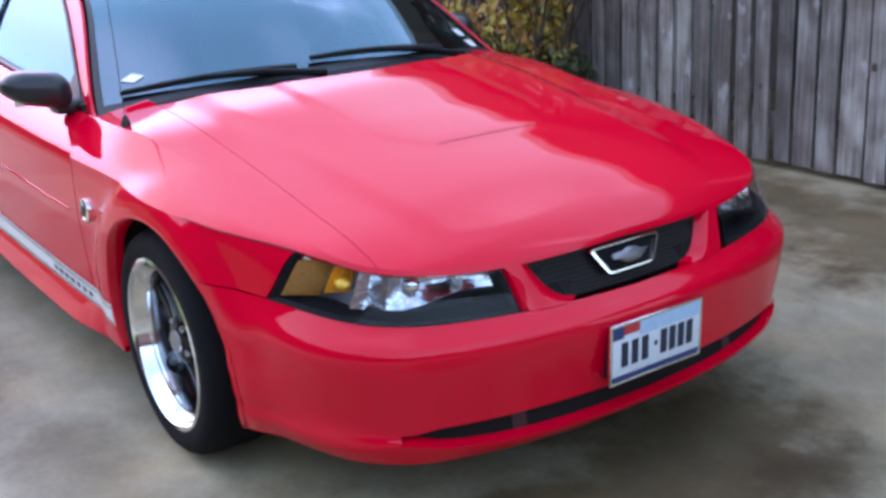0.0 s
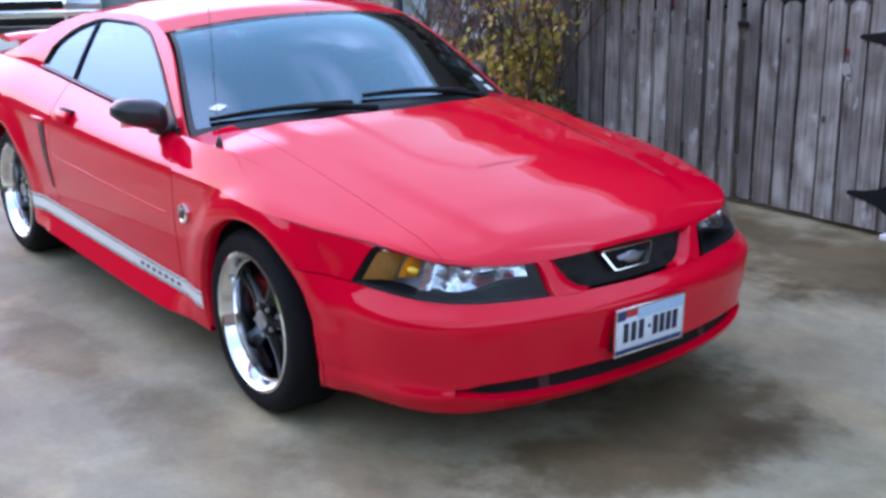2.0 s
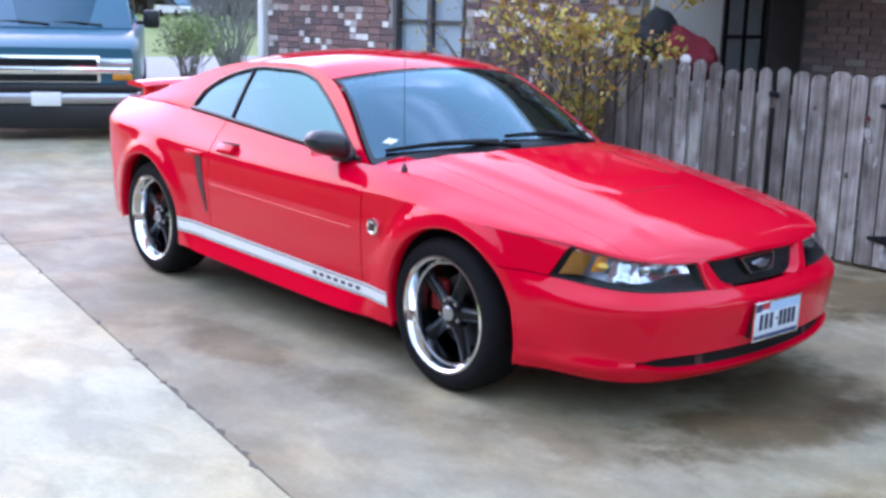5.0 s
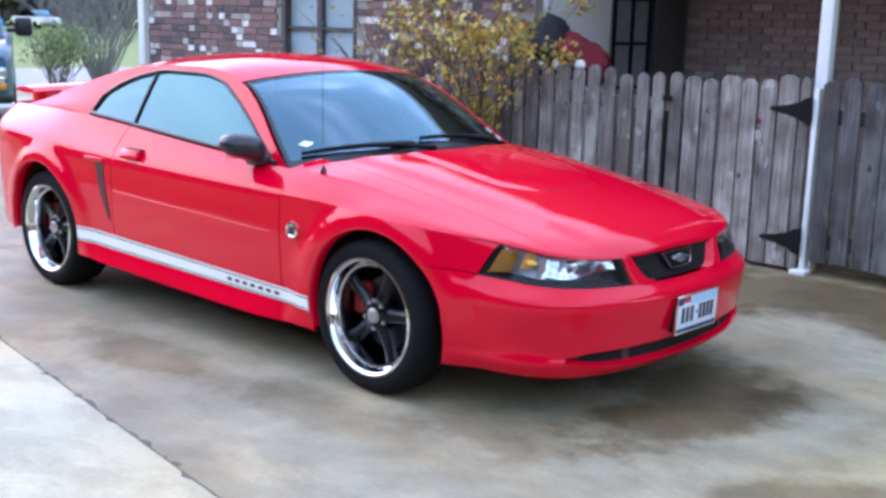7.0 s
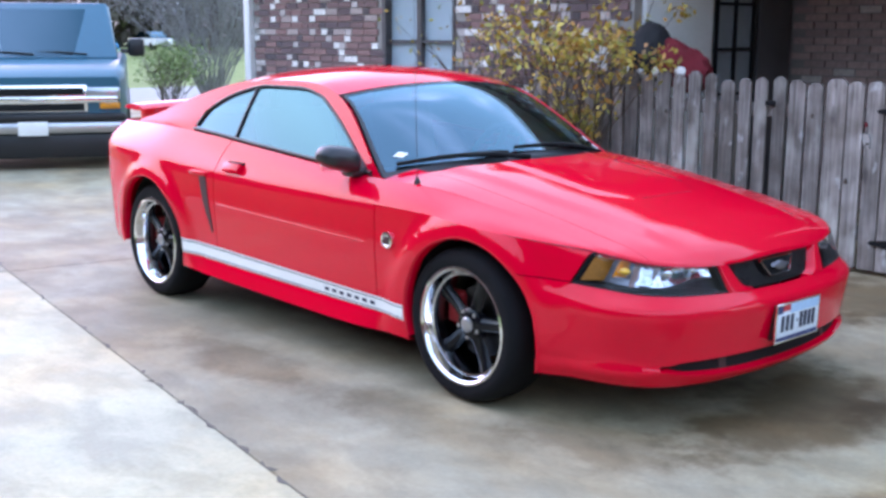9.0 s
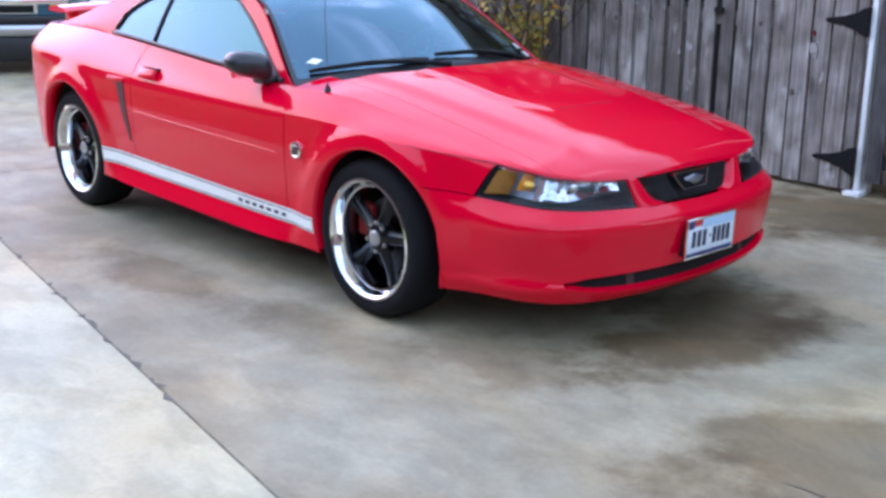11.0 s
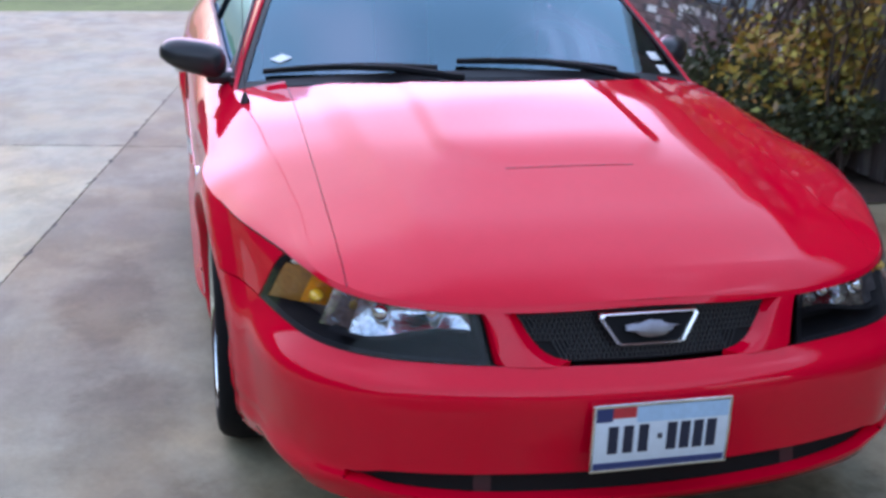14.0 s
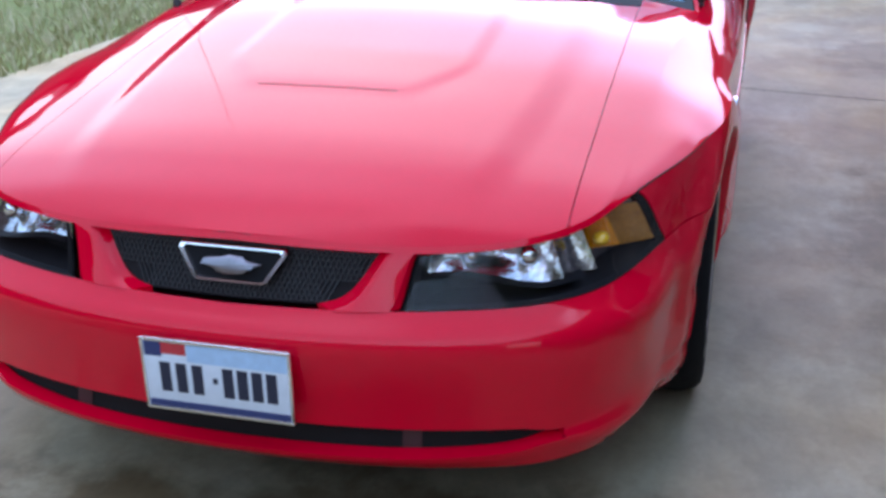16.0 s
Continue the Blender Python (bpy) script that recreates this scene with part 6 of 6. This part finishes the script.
def ringed(sections, material, name, parent, label="", bevel=None):
    """A body lofted from cross sections of (x, half width, bottom, top, rounding)."""
    bm = bmesh.new()
    loops = []
    for x, w, z0, z1, r in sections:
        pts = []
        for cy, cz, a0 in ((w - r, z1 - r, 0), (-w + r, z1 - r, 90), (-w + r, z0 + r, 180), (w - r, z0 + r, 270)):
            for k in range(5):
                a = radians(a0 + 22.5 * k)
                pts.append((x, TY + cy + r * math.cos(a), cz + r * math.sin(a)))
        loops.append([bm.verts.new(p) for p in pts])
    n = len(loops[0])
    for A, B in zip(loops, loops[1:]):
        for k in range(n):
            bm.faces.new((A[k], A[(k + 1) % n], B[(k + 1) % n], B[k]))
    bm.faces.new(loops[0])
    bm.faces.new(loops[-1][::-1])
    bmesh.ops.recalc_face_normals(bm, faces=bm.faces)
    return part(name, bm, material, parent, label)


ringed([(TX - 0.02, 0.92, 0.58, 1.01, 0.06), (TX - 0.15, 0.98, 0.48, 1.09, 0.10), (TX - 1.35, 0.985, 0.45, 1.20, 0.12), (TX - 3.2, 0.985, 0.45, 1.20, 0.10), (TX - 5.3, 0.97, 0.50, 1.18, 0.08)], NAVY, "body", suv)
ringed([(TX - 1.15, 0.90, 1.15, 1.20, 0.02), (TX - 1.84, 0.82, 1.15, 1.84, 0.08), (TX - 2.4, 0.78, 1.15, 1.86, 0.12), (TX - 3.4, 0.78, 1.15, 1.82, 0.12), (TX - 3.6, 0.86, 1.15, 1.25, 0.05)], NAVY, "cab", suv)
bm = grid(lambda h, v: Vector((TX - 1.19 - 0.59 * h + 0.03 * (1 - v * v), TY + v * (0.85 - 0.08 * h), 1.215 + 0.555 * h)), [0, 0.25, 0.5, 0.75, 1], [k / 6 for k in range(-6, 7)])
part("windscreen", tidy(bm, (TX - 3, TY, 1)), SIDEGLASS, suv, "dark windscreen")
for sg in (-1, 1):
    bm = grid(lambda u, v: Vector((TX - 1.75 - 1.5 * u, TY + sg * (0.905 - 0.14 * v), 1.25 + 0.45 * v)), [0, 0.5, 1], [0, 0.5, 1])
    part("side_window", tidy(bm, (TX - 2.4, TY, 1.3)), SIDEGLASS, suv)
    m = part("door_mirror", boxed((TX - 1.62, TY + sg * 1.02, 1.20), (TX - 1.50, TY + sg * 1.22, 1.42), 0.04), BLACK, suv)
    part("mirror_arm", boxed((TX - 1.60, TY + sg * 0.93, 1.24), (TX - 1.53, TY + sg * 1.04, 1.29), 0.01), BLACK, m)
    hl = part("headlamp", boxed((TX - 0.06, TY + sg * 0.56, 0.76), (TX + 0.012, TY + sg * 0.92, 0.90), 0.02), SILVER, suv)
    part("lens", boxed((TX + 0.014, TY + sg * 0.57, 0.77), (TX + 0.022, TY + sg * 0.91, 0.89), 0.002), LENS, hl)
    part("turn_signal", boxed((TX - 0.06, TY + sg * 0.70, 0.66), (TX + 0.012, TY + sg * 0.92, 0.735), 0.015), AMBER, hl)
    for wx in (TX - 0.95, TX - 4.3):
        ty = lathe([(0.20, 0.0), (0.30, 0.0), (0.36, -0.02), (0.375, -0.06), (0.375, -0.20), (0.35, -0.24), (0.2, -0.24)], 36)
        bmesh.ops.transform(ty, matrix=Matrix.Translation((wx, TY + sg * 0.99, 0.375)) @ Matrix.Diagonal((1, sg, 1, 1)), verts=ty.verts)
        w = part("wheel", tidy(ty, (wx, TY + sg * 0.9, 0.375)), RUBBER, suv)
        ri = lathe([(0.0, -0.02), (0.12, -0.015), (0.19, -0.03), (0.205, 0.0)], 32)
        bmesh.ops.transform(ri, matrix=Matrix.Translation((wx, TY + sg * 0.99, 0.375)) @ Matrix.Diagonal((1, sg, 1, 1)), verts=ri.verts)
        part("rim", tidy(ri), STEEL, w)
gr = part("grille", boxed((TX - 0.05, TY - 0.58, 0.62), (TX + 0.008, TY + 0.58, 0.93), 0.02), CHROME, suv, "chrome grille with dark slots")
part("grille_slot", boxed((TX + 0.006, TY - 0.54, 0.815), (TX + 0.014, TY + 0.54, 0.895), 0.003), DARK, gr)
part("grille_slot", boxed((TX + 0.006, TY - 0.54, 0.645), (TX + 0.014, TY + 0.54, 0.725), 0.003), DARK, gr)
part("grille_bar", boxed((TX + 0.004, TY - 0.90, 0.735), (TX + 0.022, TY + 0.90, 0.80), 0.01), CHROME, gr)
part("grille_badge", boxed((TX + 0.022, TY - 0.13, 0.745), (TX + 0.032, TY + 0.13, 0.79), 0.004), SILVER, gr)
bp = part("front_bumper", boxed((TX - 0.20, TY - 1.0, 0.40), (TX + 0.10, TY + 1.0, 0.53), 0.04), STEEL, suv, "chrome front bumper")
part("valance", boxed((TX - 0.35, TY - 0.95, 0.13), (TX + 0.05, TY + 0.95, 0.398), 0.03), BLACK, suv)
part("number_plate", boxed((TX + 0.101, TY - 0.155, 0.385), (TX + 0.112, TY + 0.155, 0.535), 0.003), WHITE, suv)
part("bumper_top", boxed((TX - 0.06, TY - 0.98, 0.532), (TX + 0.07, TY + 0.98, 0.615), 0.02), BLACK, suv)
for sg in (-1, 1):
    w = part("wiper", tube(bmesh.new(), [(TX - 1.17, TY + sg * 0.30 + 0.25, 1.235), (TX - 1.20, TY + sg * 0.30 - 0.05, 1.262), (TX - 1.22, TY + sg * 0.30 - 0.32, 1.262)], 0.012, 0.008, 6), BLACK, suv)

# the truck stands at an angle to the drive
suv.matrix_world = Matrix.Translation((TX, TY + 1.0, 0)) @ Matrix.Rotation(radians(-27), 4, "Z") @ Matrix.Translation((-TX, -TY - 1.0, 0))

# ---- far things ----
pale = thing("parked_car", "white saloon car parked far across the lawn", "car")
for nm, secs, mat in (("body", ((-84.4, 0.55, 0.8), (-84.2, 0.35, 0.95), (-80.2, 0.35, 0.92), (-79.9, 0.5, 0.75)), PAINTWHITE), ("cabin", ((-83.8, 0.93, 1.0), (-83.0, 0.93, 1.45), (-81.7, 0.93, 1.45), (-80.9, 0.91, 0.97)), SIDEGLASS)):
    bm = bmesh.new()
    wd = 0.9 if nm == "body" else 0.75
    loops = [[bm.verts.new((x, 41 + q * wd, z)) for q, z in ((-1, z0), (1, z0), (0.92, z1), (-0.92, z1))] for x, z0, z1 in secs]
    for A, B in zip(loops, loops[1:]):
        for k in range(4):
            bm.faces.new((A[k], B[k], B[(k + 1) % 4], A[(k + 1) % 4]))
    bm.faces.new(loops[0])
    bm.faces.new(loops[-1][::-1])
    bmesh.ops.recalc_face_normals(bm, faces=bm.faces)
    part(nm, bm, mat, pale)
for x in (-83.5, -80.8):
    for q in (-1, 1):
        bm = lathe([(0.0, 0.1), (0.30, 0.1), (0.32, 0.05), (0.32, -0.05), (0.30, -0.1), (0.0, -0.1)], 20)
        bmesh.ops.translate(bm, vec=(x, 41 + q * 0.82, 0.285), verts=bm.verts)
        part("wheel", tidy(bm), RUBBER, pale)


def tree(at, height, seed, leafmat, leaves, label):
    rng = random.Random(seed)
    ob = thing("tree", label, "tree", "trees along the street")
    bm, tips = bmesh.new(), []
    p = Vector(at)
    tube(bm, [p + Vector((0, 0, -0.1)), p + Vector((0.05, 0, height * 0.18)), p + Vector((0, 0.08, height * 0.36))], height * 0.035, height * 0.024, 10)
    for k in range(7):
        w = 6.28 * k / 7 + rng.uniform(-0.3, 0.3)
        branching(bm, p + Vector((0, 0.05, height * rng.uniform(0.22, 0.36))), Vector((math.cos(w) * 0.8, math.sin(w) * 0.8, 1)).normalized(), height * 0.34, height * 0.012, 2, rng, tips)
    part("trunk", bm, BARK, ob)
    part("crown", leaf_cloud(bmesh.new(), [(t, height * 0.085) for t in tips], leaves, height * 0.032, rng), leafmat, ob, angle=180)


for k, (x, y, h, m) in enumerate(((-66, 14, 9, TWIGS), (-70, 20, 11, TWIGS), (-64, 25, 8, HEDGE), (-70, 31, 10, TWIGS), (-66, 37, 9, TWIGS), (-68, 43, 11, HEDGE), (-72, 49, 10, TWIGS), (-90, 26, 14, TWIGS), (-92, 40, 14, TWIGS), (-90, 54, 14, HEDGE))):
    tree((x, y, 0), h, 51 + k, m, 4200, "bare grey-brown tree beyond the street" if m is TWIGS else "dark green tree beyond the street")
# three unseen trees, added to darken what the car's side mirrors
tree((-14, -30, 0), 9, 44, HEDGE, 4000, "unseen dark green tree added for the car's reflections")
tree((0, -30, 0), 8, 45, HEDGE, 4000, "unseen dark green tree added for the car's reflections")
tree((14, -28, 0), 9, 46, HEDGE, 4000, "unseen dark green tree added for the car's reflections")


# ---- far woods ----
rng = random.Random(77)
for mat, n, label in ((TWIGS, 9000, "grey bare thicket along the far edge of the lawn"), (HEDGE, 2200, "dark green undergrowth in the far thicket")):
    spots = [((-100 + rng.uniform(-5, 5), rng.uniform(15, 90), rng.uniform(0.3, 7.5)), 1.3) for k in range(400)]
    solo("far_woods", leaf_cloud(bmesh.new(), spots, n, 1.1, rng), mat, label, "woods", kind="stuff", angle=180)

# ---- plain unseen garage added behind the camera, closes the drive and darkens reflections ----
gar = thing("garage", "unseen dark garage block added to darken the car's reflections", "garage")
part("wall", boxed((9.2, -6.0, 0.0), (14.5, 4.5, 2.7)), BRICKFAR, gar)
bm = bmesh.new()
v = [bm.verts.new(q) for q in ((8.8, -6.5, 2.701), (14.9, -6.5, 2.701), (14.9, 5.0, 2.701), (8.8, 5.0, 2.701), (11.8, -5, 4.6), (11.8, 3.5, 4.6))]
for f in ((0, 1, 4), (1, 2, 5, 4), (2, 3, 5), (3, 0, 4, 5), (3, 2, 1, 0)):
    bm.faces.new([v[i] for i in f])
part("roof", bm, ROOFING, gar)

# ---- plain unseen house, added across the lawn to darken the car's side ----
nb = thing("unseen_house", "unseen plain brick house added to darken the car's side", "house")
part("wall", boxed((-40, -15.5, 0), (16, -9.5, 3.9)), BRICKFAR, nb)
bm = bmesh.new()
v = [bm.verts.new(q) for q in ((-40.5, -16, 3.901), (16.5, -16, 3.901), (16.5, -9, 3.901), (-40.5, -9, 3.901), (-37, -12.5, 5.7), (13, -12.5, 5.7))]
for f in ((0, 1, 5, 4), (1, 2, 5), (2, 3, 4, 5), (3, 0, 4), (3, 2, 1, 0)):
    bm.faces.new([v[i] for i in f])
part("roof", bm, ROOFING, nb)

# ---- brick facing, piece by piece ----
brick_mesh = boxed((-0.098, -0.006, -0.028), (0.098, 0.012, 0.028))
BRICK_ME = mesh_of("brick", brick_mesh, BRICK, 30)
BRICK_DARK_ME = BRICK_ME.copy()
BRICK_DARK_ME.materials[0] = BRICKDARK
BRICK_HEAD_ME = mesh_of("brick", boxed((-0.047, -0.006, -0.028), (0.047, 0.012, 0.028)), BRICKPALE, 30)
rest = bmesh.new()
rest_pale = bmesh.new()
rest_dark = bmesh.new()


def lay(x0, x1, z0, z1, place, me, rest_bm, singly, gap=None, heads=0.0):
    """Courses of bricks with broken bond; a share of them are short, pale ones."""
    rng = random.Random(17)
    k = 0
    z = z0 + 0.04
    while z < z1:
        x = x0 + (0.0 if k % 2 else -0.09) + rng.uniform(0, 0.02)
        while x < x1 - 0.05:
            short = rng.random() < heads
            w = 0.102 if short else 0.206
            c = x + w / 2
            if c - w / 2 > x0 - 0.02 and c + w / 2 < x1 + 0.02 and not (gap and gap[0] - 0.05 < c < gap[1] + 0.05 and gap[2] - 0.03 < z < gap[3] + 0.03):
                m = place(c, z)
                if singly(c, z):
                    ob = new("brick", BRICK_HEAD_ME if short else me)
                    ob.parent = house
                    ob.matrix_local = m
                else:
                    brick_into(rest_pale if short else rest_bm, m, 0.047 if short else 0.098)
            x += w
        z += 0.0665
        k += 1


def brick_into(bm, m, half):
    v = [bm.verts.new(m @ Vector((sx * half, y, sz * 0.028))) for y in (-0.006, 0.012) for sx, sz in ((-1, -1), (1, -1), (1, 1), (-1, 1))]
    for f in ((0, 1, 2, 3), (1, 5, 6, 2), (0, 4, 5, 1), (3, 2, 6, 7), (0, 3, 7, 4)):
        bm.faces.new([v[i] for i in f])


lay(HX0, HX1 - 0.006, 0.0, 2.58, lambda x, z: Matrix.Translation((x, HY, z)), BRICK_ME, rest, lambda x, z: 1.15 < z < 1.72, (W0, W1, WZ0 - 0.05, WZ1), 0.45)
lay(HX1 + 0.02, 5.9, 0.0, 2.58, lambda x, z: Matrix.Translation((x, 5.2, z)), BRICK_DARK_ME, rest_dark, lambda x, z: 1.1 < z < 1.6 and -2.0 < x < 0.4, (0.5, 2.65, 0.55, 2.25))
tagged(part("brick_courses", rest, BRICK, house), kind="stuff")
tagged(part("brick_courses", rest_dark, BRICKDARK, house), kind="stuff")
tagged(part("brick_courses", rest_pale, BRICKPALE, house), kind="stuff")
